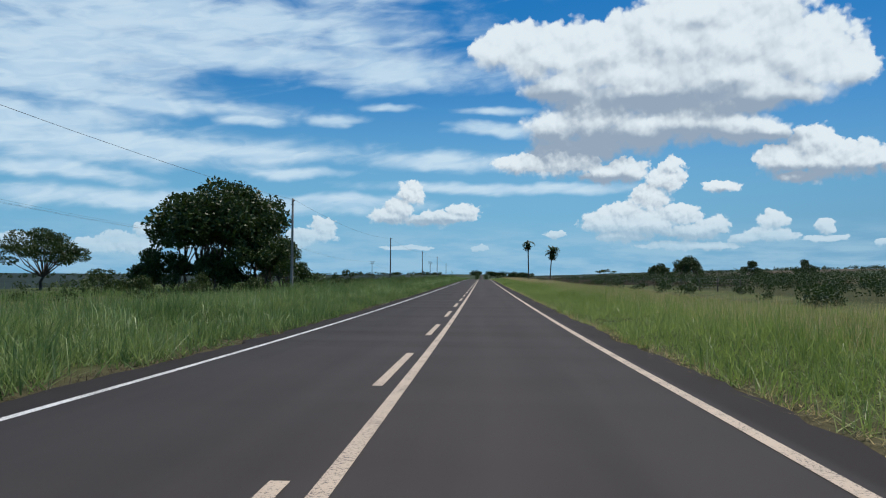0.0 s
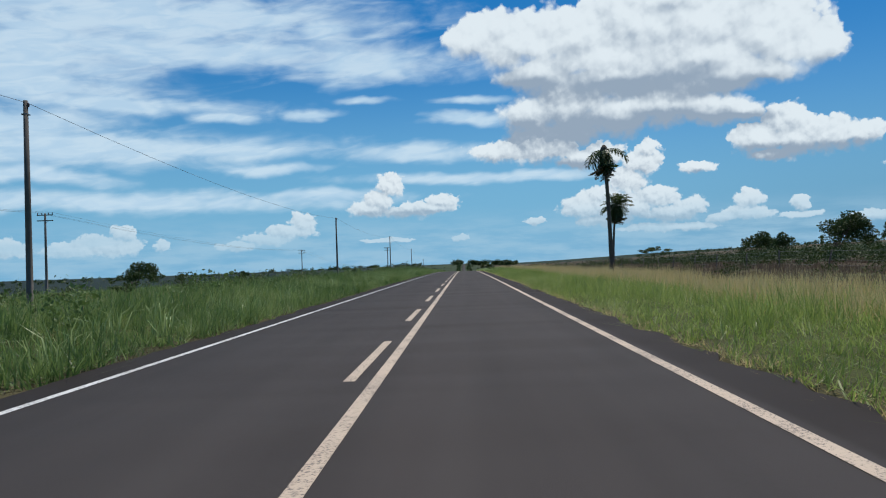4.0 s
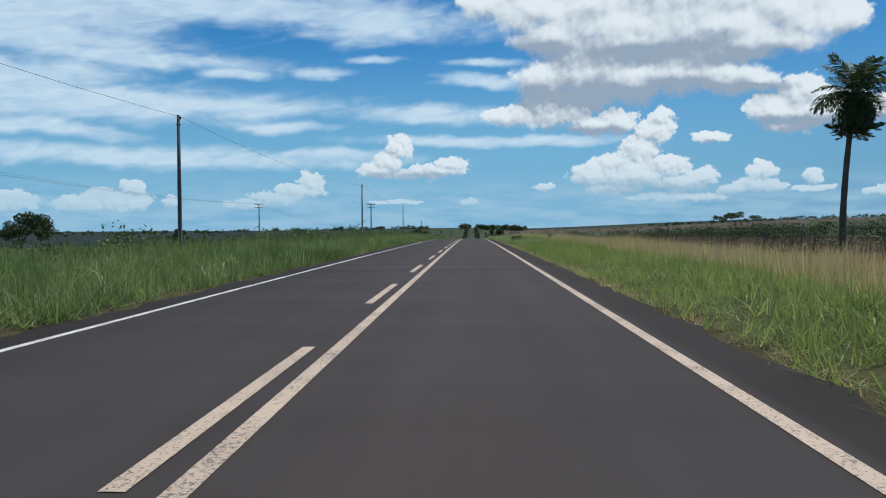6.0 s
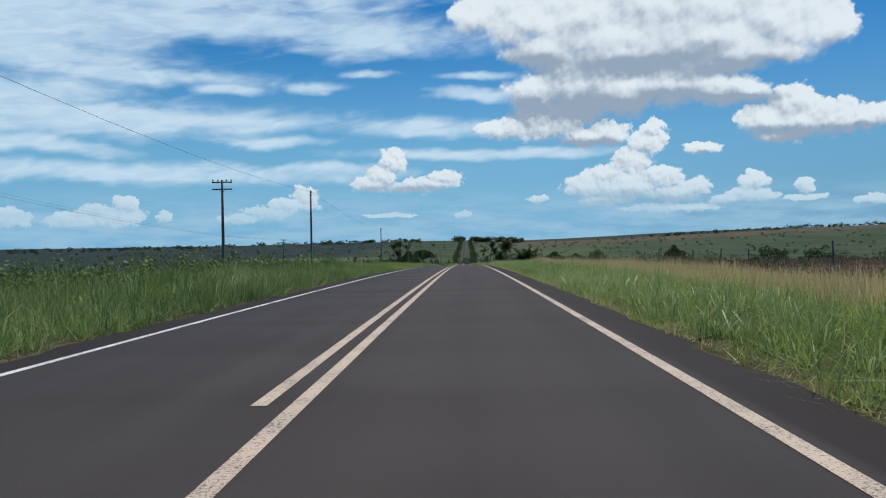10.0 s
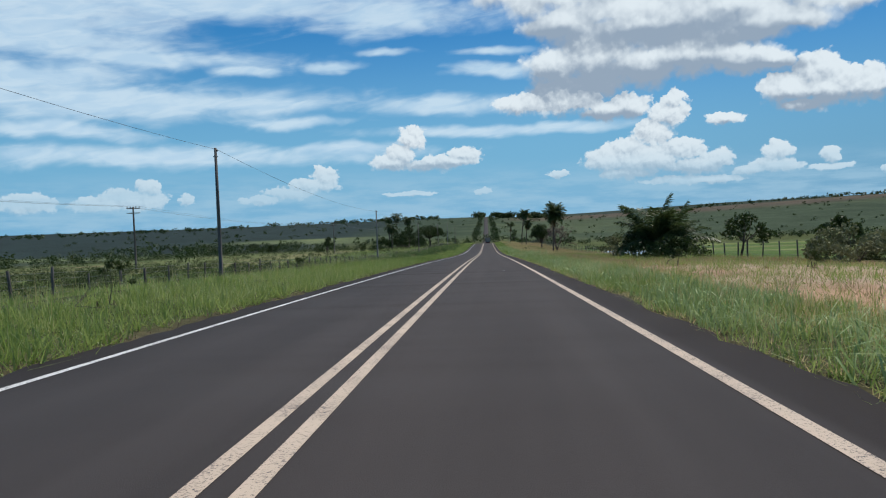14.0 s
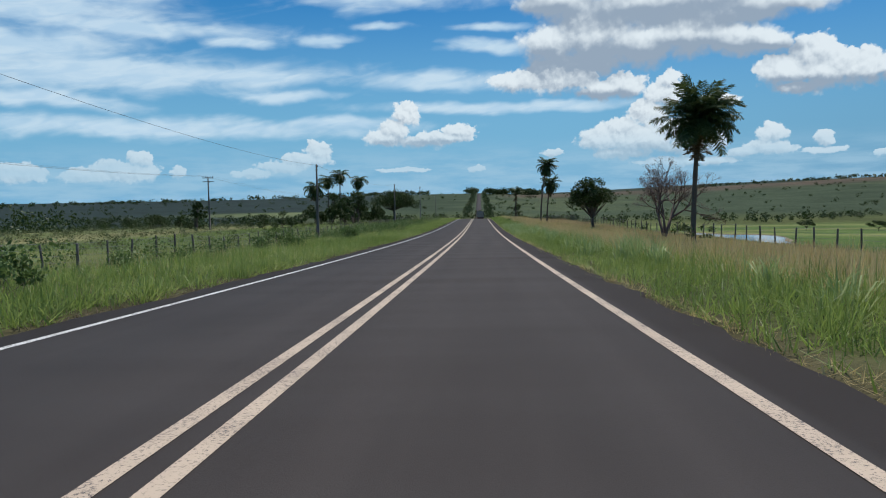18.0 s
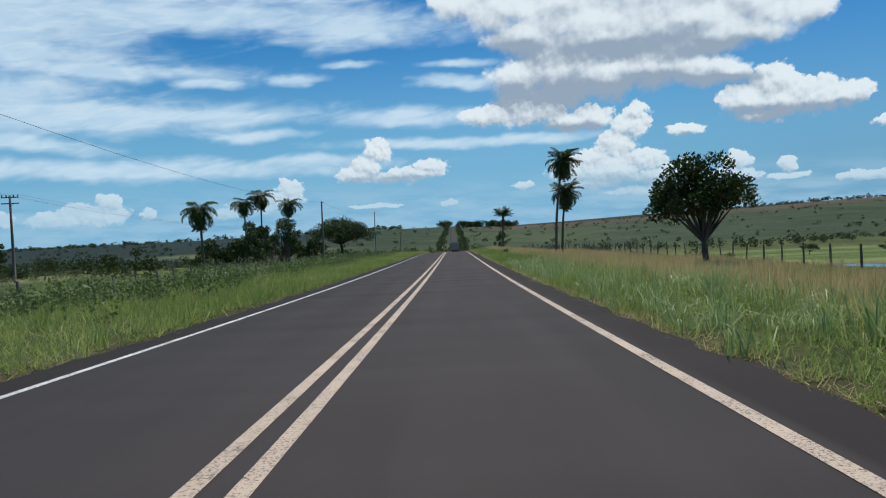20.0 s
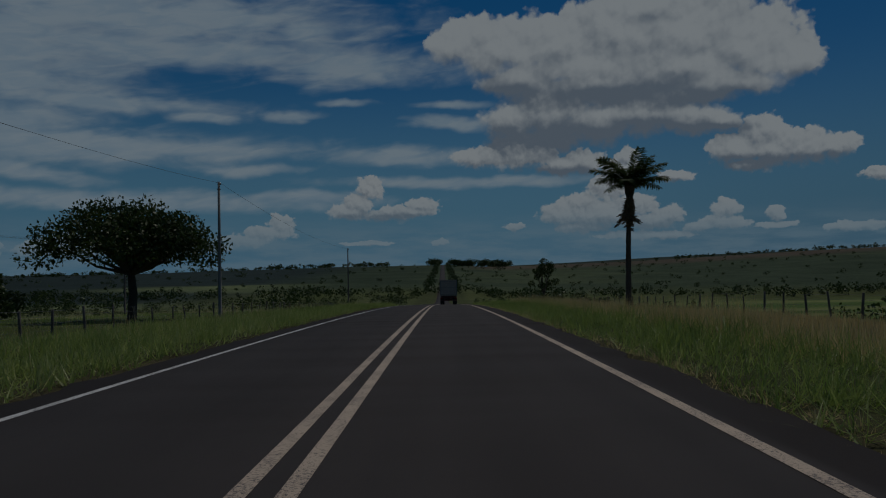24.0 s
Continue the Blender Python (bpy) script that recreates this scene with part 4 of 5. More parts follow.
# right side at the start
tree("tree", (69.5, 243), 8.9, 12.5, "round dark green tree above the scrub", 0.2, 6000, 0.4, 28, 2, LEAF, 0.8, 13)
tree("tree", (60, 247), 5.8, 6.5, "smaller dark tree beside a round one", 0.15, 2400, 0.36, 16, 1, LEAF, 0.8, 14)
tree("tree", (70, 281), 7.4, 10.5, "domed dark green tree in dry scrub", 0.2, 4600, 0.4, 24, 2, LEAF, 0.75, 15)
tree("tree", (60, 205), 8.2, 8.5, "dark dense tree at the back of the scrub", 0.2, 4200, 0.38, 22, 2, LEAF, 0.8, 16)
tree("tree", (98, 262), 7.2, 10.0, "dark rounded tree on the scrubby slope", 0.2, 3600, 0.42, 20, 2, LEAF, 0.8, 17)
tree("tree", (110, 246), 6.6, 9.0, "dark rounded tree on the scrubby slope", 0.2, 3200, 0.42, 18, 2, LEAF, 0.8, 18)
tree("tree", (56, 322), 5.6, 9.0, "thin spreading tree with sparse layered leaves", 0.45, 1500, 0.32, 14, 1, SHRUB, 0.4, 19, dome=0.3)
palm((11.8, 162.5), 9.3, "tall palm with a ragged half-dead drooping crown", 13, 0.70, 30, (-0.2, 0.2), 0.15, (-88, 16), (-90, -66), 21)
palm((20.9, 207), 8.2, "palm with a full drooping crown in dry grass", 42, 0.80, 34, (0.6, 0.0), 0.16, (-72, 84), (-89, -74), 22, stiff=0.25)
# right side, the valley
palm((15.6, 458), 1.5, "short young palm with long upright arching fronds", 26, 1.35, 3, (0, 0), 0.24, (28, 86), (-30, -10), 23, stiff=0.75)
palm((17.4, 460), 1.2, "short young palm with long upright arching fronds", 16, 1.2, 2, (0, 0), 0.22, (15, 80), (-30, -10), 24, stiff=0.6)
tree("bush", (15.8, 459.5), 3.6, 6.4, "dense dark bush round the foot of young palms", 0.03, 6000, 0.20, 30, 3, LEAF, 0.8, 25, "bush")
tree("bush", (16.4, 455.5), 2.0, 7.0, "low dark bush in front of young palms", 0.02, 3200, 0.18, 26, 4, LEAF, 0.8, 125, "bush")
tree("tree", (22.0, 456), 4.4, 4.2, "slender young tree with open leaves", 0.3, 1700, 0.22, 16, 1, LEAF, 0.8, 26)
tree("tree", (26.0, 448), 3.8, 3.4, "small dense tree behind the bare earth", 0.2, 1700, 0.22, 16, 1, LEAF, 0.85, 37)
tree("bush", (21.5, 437), 2.2, 5.0, "pale green thicket behind the bare earth", 0.02, 4200, 0.17, 24, 4, THICKET, 0.8, 38, "bush")
tree("bush", (24.5, 438), 1.9, 5.0, "pale green thicket behind the bare earth", 0.02, 4000, 0.17, 20, 4, THICKET, 0.8, 39, "bush")
tree("bush", (13.0, 461), 2.8, 3.6, "yellowish drooping bush beside young palms", 0.05, 2600, 0.16, 18, 3, THICKET, 0.7, 40, "bush")
tree("bush", (22.6, 427), 2.6, 5.5, "grassy pale green thicket behind the bare earth", 0.02, 4200, 0.18, 24, 4, THICKET, 0.8, 27, "bush")
tree("bush", (25.5, 418), 2.9, 5.0, "grassy pale green thicket behind the bare earth", 0.02, 4200, 0.18, 24, 4, THICKET, 0.8, 28, "bush")
palm((15.9, 558.5), 8.5, "tall palm with a wide feathery umbrella crown", 64, 0.98, 10, (0.35, 0.0), 0.17, (-22, 84), (-84, -58), 29, stiff=0.55)
tree("tree", (17.4, 612), 7.3, 7.6, "dense dark green round tree on a short trunk by the fence", 0.27, 11000, 0.24, 44, 1, LEAF, 0.85, 31, trunk_r=0.2, dome=0.6)
palm((13.4, 652), 11.0, "very tall palm with heavy drooping crown", 50, 0.76, 18, (1.15, 0.0), 0.15, (-58, 80), (-88, -66), 32, stiff=0.25)
palm((15.3, 660), 7.9, "shorter palm beside a very tall one", 50, 0.78, 18, (0.7, 0.0), 0.15, (-58, 80), (-88, -66), 33, stiff=0.25)
palm((11.8, 721), 7.3, "palm with a flat fan crown and hanging dead fronds", 30, 0.78, 24, (0.2, 0.0), 0.16, (22, 80), (-88, -56), 34, stiff=1.0)
tree("tree", (15.5, 783), 7.0, 4.6, "slender leafy tree on the valley slope", 0.3, 1900, 0.26, 16, 1, SHRUB, 0.9, 35)
# left side, the farm grove
palm((-34, 668), 8.6, "palm with a shaggy crown at the edge of a grove", 28, 1.08, 14, (-0.3, 0), 0.18, (-45, 60), (-86, -64), 41)
palm((-41, 715), 12.6, "tall palm rising above a dark thicket", 26, 1.08, 5, (-0.2, 0), 0.18, (-45, 60), (-86, -64), 42)
palm((-37.8, 715), 13.8, "tall palm rising above a dark thicket", 26, 1.08, 5, (0.2, 0), 0.18, (-45, 60), (-86, -64), 43)
palm((-34, 722), 12.6, "tall palm rising above a dark thicket", 26, 1.08, 5, (0.4, 0), 0.18, (-40, 60), (-86, -64), 44)
for i, (x, y, h, wd) in enumerate(((-32.5, 684, 7.0, 7.2), (-32.5, 695, 7.6, 7.6), (-37, 706, 8.6, 8.0), (-32.5, 712, 10.2, 9.0), (-40, 690, 5.6, 7.0), (-29, 722, 6.0, 7.0), (-36, 735, 6.5, 8.0))):
    tree("tree", (x, y), h, wd, "dark dense thicket tree of the farm grove", 0.05, 4600, 0.32, 26, 2, LEAF, 0.85, 50 + i)
for x, y, h, wd, k in ((-129, 795, 7.8, 15.0, 81), (-209, 907, 9.0, 20.0, 82), (-196, 915, 7.5, 13.0, 83), (-118, 800, 6.2, 9.0, 84)):
    tree("tree", (x, y), h, wd, "dark rounded tree standing in the lower pasture", 0.12, 3600, 0.42, 26, 2, LEAF, 0.8, k, group="trees of the lower pasture")
tree("tree", (-54.6, 653.5), 6.4, 3.6, "narrow dense dark tree beside a crossarm pole", 0.03, 3000, 0.24, 22, 2, LEAF, 0.95, 85, dome=0.25)
for x, y, h, wd, k in ((-44, 660, 3.2, 6.2, 86), (-38.4, 657, 3.4, 5.6, 87), (-62, 668, 2.6, 5.5, 88)):
    tree("bush", (x, y), h, wd, "dark low bush in the rough pasture", 0.03, 2000, 0.24, 18, 3, LEAF, 0.8, k, "bush", group="bushes of the rough pasture")
for x, y, h, wd, k in ((254, 1092, 9.0, 14.0, 91), (277, 1032, 8.0, 15.5, 92)):
    tree("tree", (x, y), h, wd, "lone flat-topped shade tree in the mown pasture", 0.3, 2600, 0.5, 22, 1, LEAF, 0.6, k, dome=0.6, group="shade trees of the pasture")
tree("bush", (30, 520), 2.0, 3.8, "rounded green bush behind the pasture fence", 0.03, 2200, 0.16, 18, 3, SHRUB, 0.8, 93, "bush")
tree("tree", (32.6, 522), 2.8, 1.7, "slim spiky young tree behind the pasture fence", 0.15, 500, 0.2, 9, 1, SHRUB, 0.9, 94)
tree("tree", (-25.5, 740.5), 10.6, 17.0, "wide umbrella-shaped shade tree on a stout trunk", 0.38, 19000, 0.32, 84, 1, LEAF, 0.65, 61, trunk_r=0.38, dome=0.78)


def bare_tree(at, height, label, seed):
    """Leafless branching tree with a few dry buds."""
    r = np.random.RandomState(seed)
    root = thing("bare_tree", (at[0], at[1], float(ground_z(*at)) - 0.05), label, "tree")
    paths, tips = [], []

    def grow(p, d, length, rad, depth):
        m = p + d * length * 0.5 + r.normal(0, 0.03 * length, 3)
        e = p + d * length
        paths.append([(*p, rad), (*m, rad * 0.85), (*e, rad * 0.68)])
        if depth == 0:
            tips.append(e)
            return
        for _ in range(3):
            nd = d + r.normal(0, 0.50, 3) + np.array((0, 0, 0.08))
            nd /= np.linalg.norm(nd)
            grow(e, nd, length * r.uniform(0.62, 0.82), rad * 0.58, depth - 1)

    for s in range(3):
        d = np.array((0.34 * math.cos(s * 2.1), 0.34 * math.sin(s * 2.1), 1.0))
        grow(np.array((0.12 * s, 0, -0.1)), d / np.linalg.norm(d), height * 0.27, 0.19 - 0.02 * s, 5)
    place("trunk", mesh_of("trunk", *tubes(paths, 5)), TWIG, root, "bare grey-pink boughs", True)
    place("crown", mesh_of("crown", *leaves(tips, np.full(len(tips), 0.24), 6500, 0.075)), PINK_BUD, root, "sparse dry pinkish buds")
    return root


bare_tree((18.2, 576), 8.0, "leafless grey-pink tree standing by the fence", 71)

# ---- scrub and far woods ----


def scrub(name, centres, size, per, leaf, mat, label, category="shrubs"):
    """Many small bushes in one mesh: centres (x, y), size in metres."""
    global rng
    rng = np.random.RandomState(len(centres))
    c = np.asarray(centres, float)
    s = np.asarray(size, float)
    lobes = 4
    cx = np.repeat(c[:, 0], lobes) + rng.normal(0, 0.33, len(c) * lobes) * np.repeat(s, lobes)
    cy = np.repeat(c[:, 1], lobes) + rng.normal(0, 0.33, len(c) * lobes) * np.repeat(s, lobes)
    rad = np.repeat(s, lobes) * rng.uniform(0.28, 0.5, len(c) * lobes)
    cz = ground_z(cx, cy) + rad * 0.55 + np.repeat(s, lobes) * rng.uniform(0, 0.45, len(c) * lobes)
    n = len(c) * per
    pick = rng.randint(0, len(cx), n)
    d = rng.normal(0, 1, (n, 3))
    d /= np.linalg.norm(d, axis=1)[:, None]
    p = np.stack([cx, cy, cz], -1)[pick] + d * (rad[pick] * rng.uniform(0.3, 1.05, n) ** 0.6)[:, None] * np.array((1, 1, 0.85))
    u = d * 0.5 + rng.normal(0, 0.7, (n, 3))
    u /= np.linalg.norm(u, axis=1)[:, None]
    q = np.cross(u, rng.normal(0, 1, (n, 3)))
    q /= np.linalg.norm(q, axis=1)[:, None]
    z = (leaf * np.sqrt(rad[pick]) * rng.uniform(0.6, 1.4, n))[:, None]
    v = np.stack([p - u * z * 0.5, p + q * z * 0.34, p + u * z * 0.6, p - q * z * 0.34], 1).reshape(-1, 3)
    ob = place(name, mesh_of(name, v, np.arange(n * 4).reshape(-1, 4)), mat)
    return tagged(ob, label, category, kind="stuff")


pr = np.random.RandomState(12)


def scatter(n, x0, x1, y0, y1):
    return np.stack([pr.uniform(x0, x1, n), pr.uniform(y0, y1, n)], -1)


c = np.concatenate([scatter(520, 16.5, 60, 0, 330), scatter(360, 40, 170, 20, 360)])
c = c[~((c[:, 0] < 32) & (c[:, 1] > 150))]
scrub("scrub", c, pr.uniform(0.65, 1.25, len(c)) * np.interp(c[:, 0], (18, 40, 70, 120), (1.0, 2.0, 3.3, 3.6)), 240, 0.20, LEAF, "dark tangled savanna scrub behind the right verge")
c = np.concatenate([scatter(90, 24, 60, 150, 380), scatter(60, 13, 22, 120, 370)])
scrub("dry_scrub", c, pr.uniform(0.6, 1.5, len(c)), 150, 0.16, SHRUB, "low brownish bushes in the dry strip")
c = np.concatenate([scatter(60, -40, -19, -5, 330), scatter(150, -140, -30, 20, 420)])
scrub("pasture_bushes", c, pr.uniform(0.8, 2.2, len(c)), 170, 0.22, SHRUB, "scattered bushes in the pasture beyond the fence")
c = np.concatenate([scatter(150, -60, -19, 380, 700), scatter(230, -60, -19, 425, 500)])
scrub("shrubs", c, pr.uniform(0.5, 1.5, len(c)), 230, 0.13, SHRUB, "low yellow-green shrubs in the pasture beside the fence")
c = np.concatenate([scatter(1500, -240, -50, 380, 900), scatter(900, -110, -19, 385, 720)])
scrub("leafy_weeds", c, pr.uniform(0.4, 1.2, len(c)), 60, 0.22, THICKET, "pale leafy weeds dotted over the falling pasture", "weeds")
c = scatter(1500, -260, -45, 380, 900)
scrub("field_bushes", c, pr.uniform(0.5, 1.7, len(c)), 60, 0.24, SHRUB, "low yellow-green bushes dotted over the falling pasture")
c = np.concatenate([scatter(120, -290, -90, 620, 1000), scatter(60, -420, -220, 560, 820), scatter(100, -700, -120, 800, 1500), scatter(60, -110, -20, 820, 1300), scatter(50, 20, 110, 820, 1300)])
scrub("pasture_trees", c, pr.uniform(3.0, 7.5, len(c)), 150, 0.42, LEAF, "dark scattered trees over the lower pasture", "trees")
c = np.concatenate([scatter(60, -21, -12, 185, 345), scatter(150, -12.5, -8.6, 205, 345), scatter(180, -18, -7.2, 572, 668), scatter(110, -14, -8, 40, 180), scatter(60, -18, -8, 470, 570)])
scrub('verge_bushes', c, pr.uniform(0.8, 1.5, len(c)), 170, 0.15, WEED_LEAF, 'leafy green weeds and low bushes crowding the verge')
# gallery wood along the stream and dots over the far hill
line = scatter(330, -500, 900, 1340, 1420)
line[:, 1] += 0.06 * line[:, 0]
scrub("stream_wood", line, pr.uniform(6, 11, len(line)), 70, 0.9, LEAF, "dark strip of woodland along the stream", "woodland")
c = np.concatenate([scatter(420, -800, 1300, 1450, 2650)])
c = c[np.abs(c[:, 0]) > 18]
scrub("hill_trees", c, pr.uniform(3.5, 9, len(c)), 50, 1.0, LEAF, "dark trees dotted over the far hill", "trees")
rows_c = []
for x0, n in ((12.5, 120), (-12.5, 90)):
    y = np.sort(pr.uniform(1420, 2640, n))
    rows_c.append(np.stack([x0 * pr.uniform(0.85, 1.5, n), y], -1))
c = np.concatenate(rows_c)
scrub("avenue", c, pr.uniform(3.6, 7.5, len(c)), 90, 0.8, LEAF, "dark rows of trees flanking the road on the far hill", "trees")
c = np.concatenate([scatter(26, 22, 84, 2680, 2720), scatter(30, 104, 186, 2690, 2730), scatter(12, -30, -12, 2600, 2690)])
scrub("eucalyptus_stand", c, pr.uniform(13, 21, len(c)), 150, 1.3, LEAF, "tall dark eucalyptus stands on the skyline", "trees")
c = np.concatenate([scatter(160, 700, 2300, 2900, 3300), scatter(200, -2600, -600, 2300, 3600), scatter(60, -500, -150, 2650, 2760)])
scrub("skyline_wood", c, pr.uniform(7, 16, len(c)), 40, 1.9, LEAF, "dark woodland along the far skyline", "woodland")

# broad-leaved weeds standing on the left verge
weeds = ((-9.5, 118, 2.0), (-10.5, 133, 1.7), (-13.5, 146, 1.7), (-8.5, 171, 1.6), (-10.5, 238, 2.4), (-7.4, 411.5, 1.7), (-9.5, 437, 1.3), (-8.8, 497, 1.3), (8.6, 533, 1.8), (10.2, 430, 1.1), (13.4, 423, 0.9), (8.6, 236, 1.2), (9.2, 668, 0.8), (-12, 60, 1.6))


def leaning_weed(at, height, seed):
    """A thin bowed stalk with feathery side sprays."""
    r = np.random.RandomState(seed)
    root = thing("weed", (at[0], at[1], float(ground_z(*at)) - 0.03), "thin leaning feathery weed standing above the grass", "plant", "leaning weeds")
    q = np.linspace(0, 1, 9)
    bow = np.stack([height * 0.75 * q ** 2.2, 0.1 * height * q, height * (q - 0.12 * q ** 3)], -1)
    paths = [[(*p, 0.016 * (1.15 - a)) for p, a in zip(bow, q)]]
    spots = []
    for j in range(16):
        a = 0.35 + 0.62 * j / 16
        s = np.array([np.interp(a, q, bow[:, c]) for c in range(3)])
        d = np.array((r.uniform(0.1, 0.6), r.choice((-1, 1)) * r.uniform(0.3, 0.9), r.uniform(-0.2, 0.5))) * height * 0.16 * (1.2 - 0.6 * a)
        paths.append([(*s, 0.006), (*(s + d * 0.5 + np.array((0, 0, 0.02))), 0.005), (*(s + d), 0.003)])
        spots += [s + d * k for k in (0.35, 0.6, 0.85, 1.0)]
    place("stalk", mesh_of("stalk", *tubes(paths, 5)), BARK, root, "thin brown stalk", True)
    place("leaves", mesh_of("leaves", *leaves(spots, np.full(len(spots), 0.06), 230, 0.06, 0.6)), SHRUB, root)


for i, (x, y, h) in enumerate(weeds):
    if h >= 2:
        leaning_weed((x, y), h, 200 + i)
    else:
        tree("weed", (x, y), h * 0.85, h * 0.7, "tall open-leaved weed standing in the grass", 0.2, 260, 0.085, 9, 2, SHRUB, 0.6, 200 + i, "plant", trunk_r=0.012, dome=0.5, group="verge weeds")

# ---- bare earth, pond ----
bm = bmesh.new()
bmesh.ops.create_grid(bm, x_segments=40, y_segments=40, size=1.0)
for v in bm.verts:
    q = v.co.length
    fall = max(0.0, 1 - q) ** 0.8
    v.co = Vector((v.co.x * 4.0, v.co.y * 4.2, 1.25 * fall * (0.75 + 0.9 * noise.noise(v.co * 2.6)) + 0.22 * noise.noise(v.co * 6.0) * (1 if q < 0.95 else 0) - 0.12))
me = bpy.data.meshes.new("mound")
bm.to_mesh(me)
bm.free()
mound = place("dirt_mound", me, RED_SOIL, None, "heap of loose red earth on bare ground", True)
mound.matrix_basis = pose(14.0, 406, float(ground_z(14.0, 406)), 0, 0, 20)
tagged(mound, category="earth mound")
clod = boxes([(0, 0, 0.03, 0.13, 0.11, 0.08), (0.07, 0.05, 0.02, 0.08, 0.09, 0.06)], 0.028)
for i in range(46):
    x, y = pr.uniform(9.5, 20.5), pr.uniform(372, 438)
    o = place("clod", clod, RED_SOIL, None, "clod of dry red earth")
    s = pr.uniform(0.5, 1.6)
    o.matrix_basis = pose(x, y, float(ground_z(x, y)) - 0.02, 0, 0, pr.uniform(0, 360)) @ Matrix.Diagonal((s, s, s, 1))
    tagged(o, category="earth clod", group="clods on the bare earth")

POND_Z = float(ground_z(54, 664)) + 0.35
a = np.linspace(0, 2 * math.pi, 48, endpoint=False)
rad = 1 + 0.16 * np.sin(3 * a + 1) + 0.10 * np.sin(5 * a)
v = np.stack([54 + 9.5 * rad * np.cos(a), 664 + 21 * rad * np.sin(a), np.full(48, POND_Z)], -1)
pond = place("pond", mesh_of("pond", np.concatenate([v, [(54, 664, POND_Z)]]), [(i, (i + 1) % 48, 48) for i in range(48)]), WATER, None, "small still stock pond reflecting the sky")
tagged(pond, category="pond", kind="structure")
bank = np.concatenate([v + np.array((0, 0, -0.5)), v * 0 + np.stack([54 + 9.5 * rad * 1.02 * np.cos(a), 664 + 21 * rad * 1.02 * np.sin(a), np.full(48, POND_Z + 0.10)], -1),
                       np.stack([54 + 9.5 * rad * 1.2 * np.cos(a), 664 + 21 * rad * 1.15 * np.sin(a), ground_z(54 + 9.5 * rad * 1.2 * np.cos(a), 664 + 21 * rad * 1.15 * np.sin(a)) - 0.2], -1)])
place("bank", mesh_of("bank", bank, [(r * 48 + i, r * 48 + (i + 1) % 48, (r + 1) * 48 + (i + 1) % 48, (r + 1) * 48 + i) for r in range(2) for i in range(48)]), PALE_EARTH, pond, "trodden pale earth bank", True)

# ---- power lines ----
POLES = [(-17.2, 60.2), (-17.6, 139.5), (-17.1, 213.6), (-17.5, 294.5), (-17.6, 371.8), (-17.6, 446.2), (-17.4, 520.0), (-17.0, 592.0), (-16.7, 666.5), (-16.9, 737.0), (-16.7, 815.4)]
TOPS = [8.5, 8.5, 7.9, 8.1, 6.3, 2.8, -1.1, -3.9, -5.2, -5.1, -8.5]
tips = [(-17.2, -17.0, 8.7)]
for i, ((x, y), top) in enumerate(zip(POLES, TOPS)):
    z0 = float(ground_z(x, y)) - 0.1
    pole = thing("utility_pole", (x, y, z0), "slim weathered single-wire utility pole in the grass", "utility pole", "roadside pole line")
    h = top - z0
    place("shaft", mesh_of("shaft", *tubes([[(0, 0, -0.3, 0.15), (0, 0, h * 0.5, 0.125), (0, 0, h, 0.095)]], 10)), TIMBER if i % 3 else CONCRETE, pole, "", True)
    place("insulator", mesh_of("insulator", *tubes([[(0.12, 0, h - 0.28, 0.03), (0.12, 0, h - 0.22, 0.055), (0.12, 0, h - 0.14, 0.055), (0.12, 0, h - 0.1, 0.025)]], 8)), CERAMIC, pole, "", True)
    place("bracket", boxes([(0.06, 0, h - 0.26, 0.14, 0.03, 0.03), (0, 0, h - 0.6, 0.27, 0.27, 0.05)], 0.006), STEEL, pole)
    tips.append((x + 0.12, y, top - 0.12))


def span(p, q, sag, radius):
    t = np.linspace(0, 1, 13)
    return [(*(np.array(p) * (1 - a) + np.array(q) * a - np.array((0, 0, sag * 4 * a * (1 - a)))), radius) for a in t]


line_a = thing("power_line", (0, 0, 0), "single thin overhead wire sagging between roadside poles", "power line")
for p, q in zip(tips, tips[1:]):
    place("wire", mesh_of("wire", *tubes([span(p, q, 0.9, 0.011)], 5)), WIRE, line_a, "", True)

BIG_POLES = [(-55.0, 53.0, 10.2), (-55.1, 206, 9.4), (-54.2, 358.7, 6.9), (-25.1, 361.4, 6.9), (-56, 512, 0.8), (-53.1, 655, -3.2), (-53, 803, -7.5)]
arms = []
for x, y, top in BIG_POLES:
    z0 = float(ground_z(x, y)) - 0.1
    pole = thing("crossarm_pole", (x, y, z0), "dark timber distribution pole with a double crossarm", "utility pole", "crossarm pole line", turn=0)
    h = top - z0
    place("shaft", mesh_of("shaft", *tubes([[(0, 0, -0.3, 0.19), (0, 0, h * 0.5, 0.16), (0, 0, h, 0.12)]], 10)), TIMBER, pole, "", True)
    for dz in (0.25, 1.0):
        place("crossarm", boxes([(0, 0, h - dz, 2.2, 0.12, 0.13)], 0.01), TIMBER, pole)
    for dx in (-1.0, -0.45, 0.45, 1.0):
        place("insulator", mesh_of("insulator", *tubes([[(dx, 0, h - 0.2, 0.03), (dx, 0, h - 0.1, 0.07), (dx, 0, h + 0.02, 0.07), (dx, 0, h + 0.08, 0.03)]], 8)), CERAMIC, pole, "", True)
    for dx in (-0.5, 0.5):
        place("brace", mesh_of("brace", *tubes([[(0, 0.08, h - 1.4, 0.02), (dx, 0.08, h - 0.95, 0.02)]], 5)), STEEL, pole)
    if x < -40:
        arms.append((x, y, top))
line_b = thing("distribution_line", (0, 0, 0), "three overhead wires strung between crossarm poles", "power line")
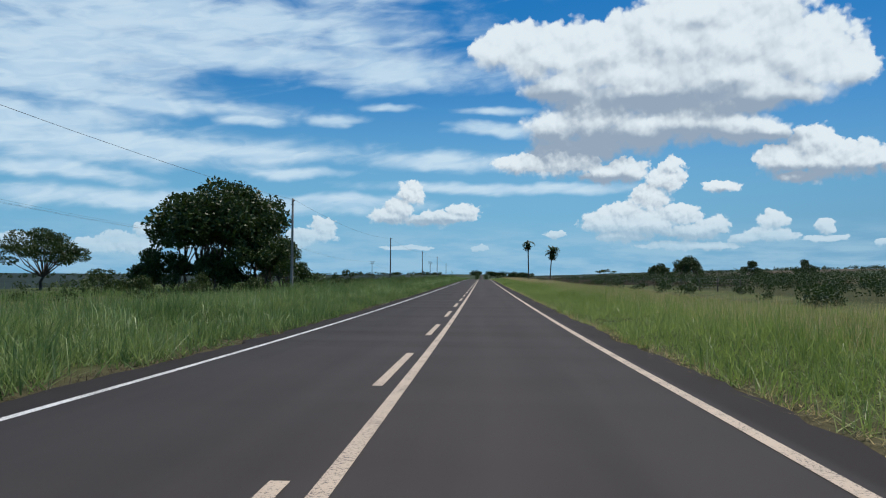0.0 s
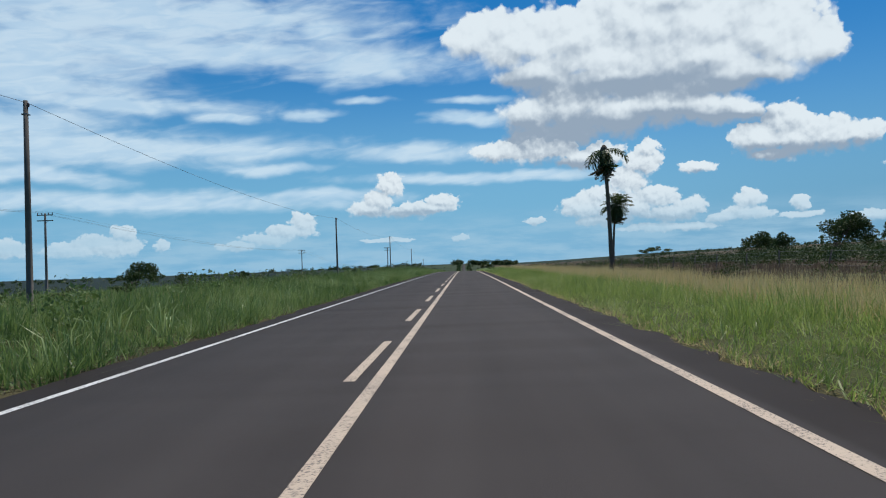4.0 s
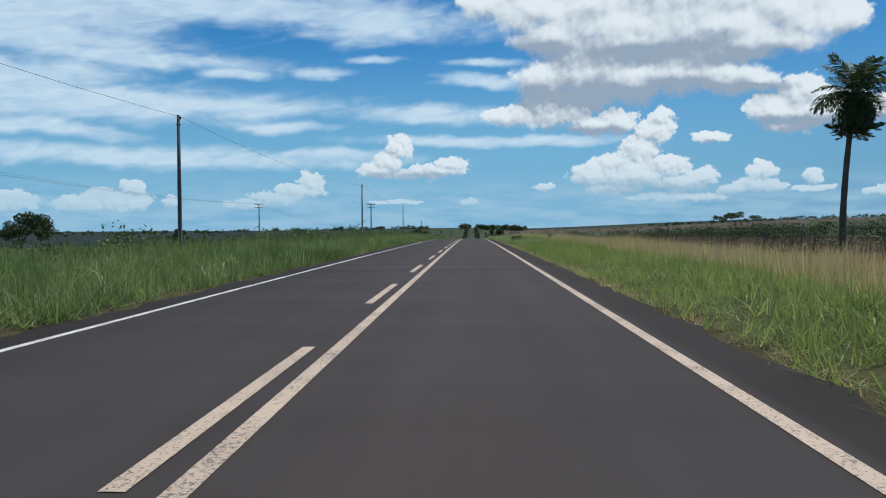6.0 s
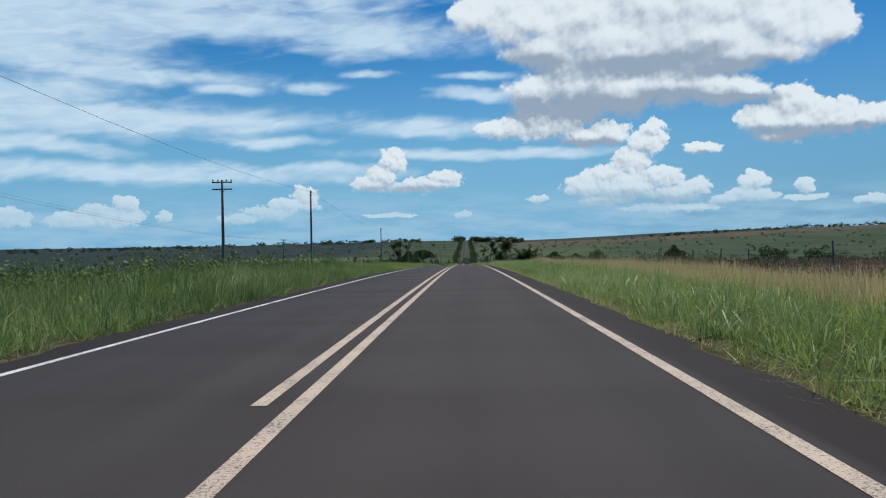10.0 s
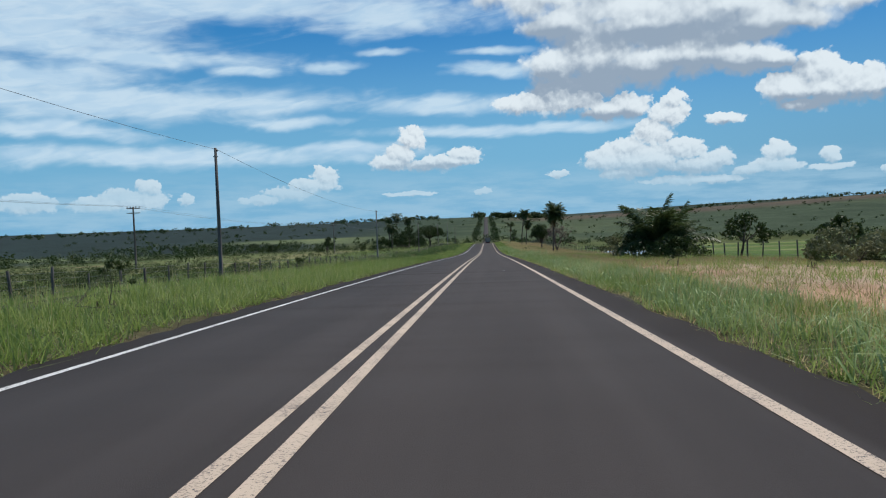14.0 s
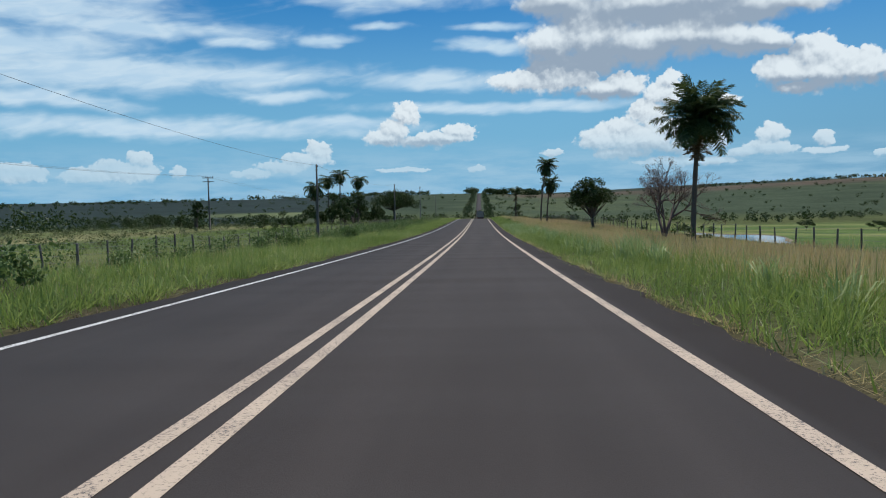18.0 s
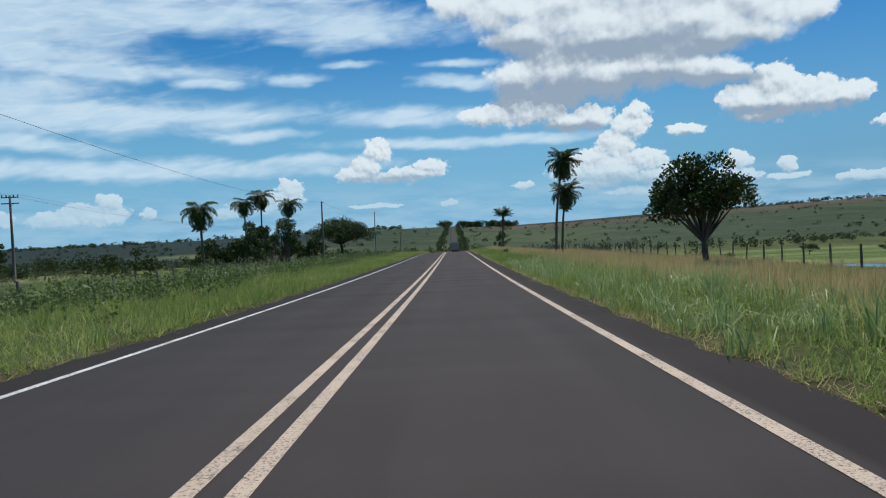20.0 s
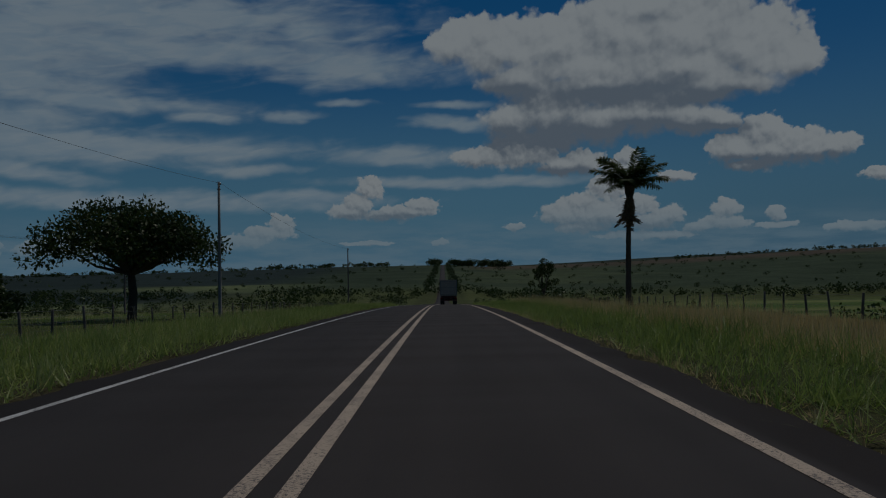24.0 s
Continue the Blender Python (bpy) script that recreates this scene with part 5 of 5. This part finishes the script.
for p, q in zip(arms, arms[1:]):
    for dx in (-1.0, -0.45, 1.0):
        place("wire", mesh_of("wire", *tubes([span((p[0] + dx, p[1], p[2] + 0.08), (q[0] + dx, q[1], q[2] + 0.08), 1.6, 0.010)], 4)), WIRE, line_b, "", True)

# ---- fences ----
posts = [mesh_of("post", *tubes([[(0, 0, -0.35, r0), (0.01, 0, 0.5, r0 * 0.95), (b, 0.01, hh - 0.03, r0 * 0.9), (b, 0.01, hh, r0 * 0.6)]], 7)) for r0, b, hh in ((0.065, 0.02, 1.35), (0.055, -0.03, 1.28), (0.075, 0.0, 1.42))]


def fence(label, x_of, y0, y1, step, seed):
    r = np.random.RandomState(seed)
    root = thing("fence", (0, 0, 0), label, "fence")
    at = []
    y = y0
    while y < y1:
        x = x_of(y) + r.normal(0, 0.06)
        z = float(ground_z(x, y))
        at.append((x, y, z))
        p = place("post", posts[r.randint(3)], TIMBER, root)
        p.matrix_basis = pose(x, y, z, r.normal(0, 2.5), r.normal(0, 2.5), r.uniform(0, 360)) @ Matrix.Diagonal((1, 1, r.uniform(0.9, 1.1), 1))
        y += step * r.uniform(0.9, 1.1)
    for h in (0.35, 0.68, 1.0, 1.28):
        place("wire", mesh_of("wire", *tubes([[(x, y, z + h, 0.006) for x, y, z in at]], 4)), STEEL, root)
    return root


fence("weathered timber post and wire fence with scrub behind it", lambda y: -18.3 + 0.4 * math.sin(y * 0.01), 222, 830, 3.0, 5)
fence("weathered timber post and wire fence above a green pasture", lambda y: 22.6 + 0.5 * math.sin(y * 0.012), 440, 830, 3.0, 6)
fence("sparse weathered timber post and wire fence in dry scrub", lambda y: 24.5 + 0.5 * math.sin(y * 0.012), 60, 436, 7.0, 7)

# ---- truck ahead on the road ----
ty = 786.0
pitch = math.degrees(math.atan2(float(road_z(ty + 6) - road_z(ty)), 6.0))
truck = thing("truck", (1.75, ty, float(road_z(ty)) + 0.01), "tarpaulin-covered cargo truck seen from behind on the road", "truck")
truck.matrix_basis = pose(1.75, ty, float(road_z(ty)) + 0.01, pitch, 0, 0)
cargo = place("cargo_body", boxes([(0, 4.0, 2.45, 2.5, 8.0, 2.3)], 0.08), TARP, truck)
for z in (1.5, 2.45, 3.4):
    place("strap", boxes([(0, -0.015, z, 2.4, 0.03, 0.06)]), STEEL, cargo)
for x in (-1.2, 1.2):
    place("corner_post", boxes([(x, -0.02, 2.45, 0.10, 0.05, 2.25)], 0.01), STEEL, cargo)
place("chassis", boxes([(-0.45, 4.6, 1.0, 0.18, 9.4, 0.28), (0.45, 4.6, 1.0, 0.18, 9.4, 0.28), (0, 0.3, 1.18, 2.4, 0.2, 0.14)], 0.02), TRUCK_RED, truck)
bumper = place("bumper", boxes([(0, 0.05, 0.62, 2.4, 0.14, 0.18)], 0.02), TRUCK_RED, truck, "dark red under-run bumper")
for x in (-1.0, 1.0):
    place("tail_lamp", boxes([(x, -0.04, 0.92, 0.36, 0.06, 0.14)], 0.015), LAMP_RED, truck)
    place("mudguard", boxes([(x * 0.95, 0.5, 0.62, 0.55, 0.02, 0.7)]), RUBBER, truck)
place("cab", boxes([(0, 9.2, 1.9, 2.4, 1.9, 2.3)], 0.15), TRUCK_RED, truck)
disc = mesh_of("tyre", *tubes([[(-0.14, 0, 0, 0.34), (-0.14, 0, 0, 0.48), (-0.10, 0, 0, 0.52), (0.10, 0, 0, 0.52), (0.14, 0, 0, 0.48), (0.14, 0, 0, 0.34)]], 20))
rim = mesh_of("rim", *tubes([[(-0.10, 0, 0, 0.30), (-0.06, 0, 0, 0.33), (0.06, 0, 0, 0.33), (0.10, 0, 0, 0.30)]], 16))
for y in (1.1, 2.3, 8.6):
    for x in (-1.08, -0.76, 0.76, 1.08):
        if y > 8 and abs(x) < 1:
            continue
        wheel = new("wheel")
        wheel.parent = truck
        wheel.location = (x, y, 0.52)
        place("tyre", disc, RUBBER, wheel)
        place("rim", rim, STEEL, wheel)
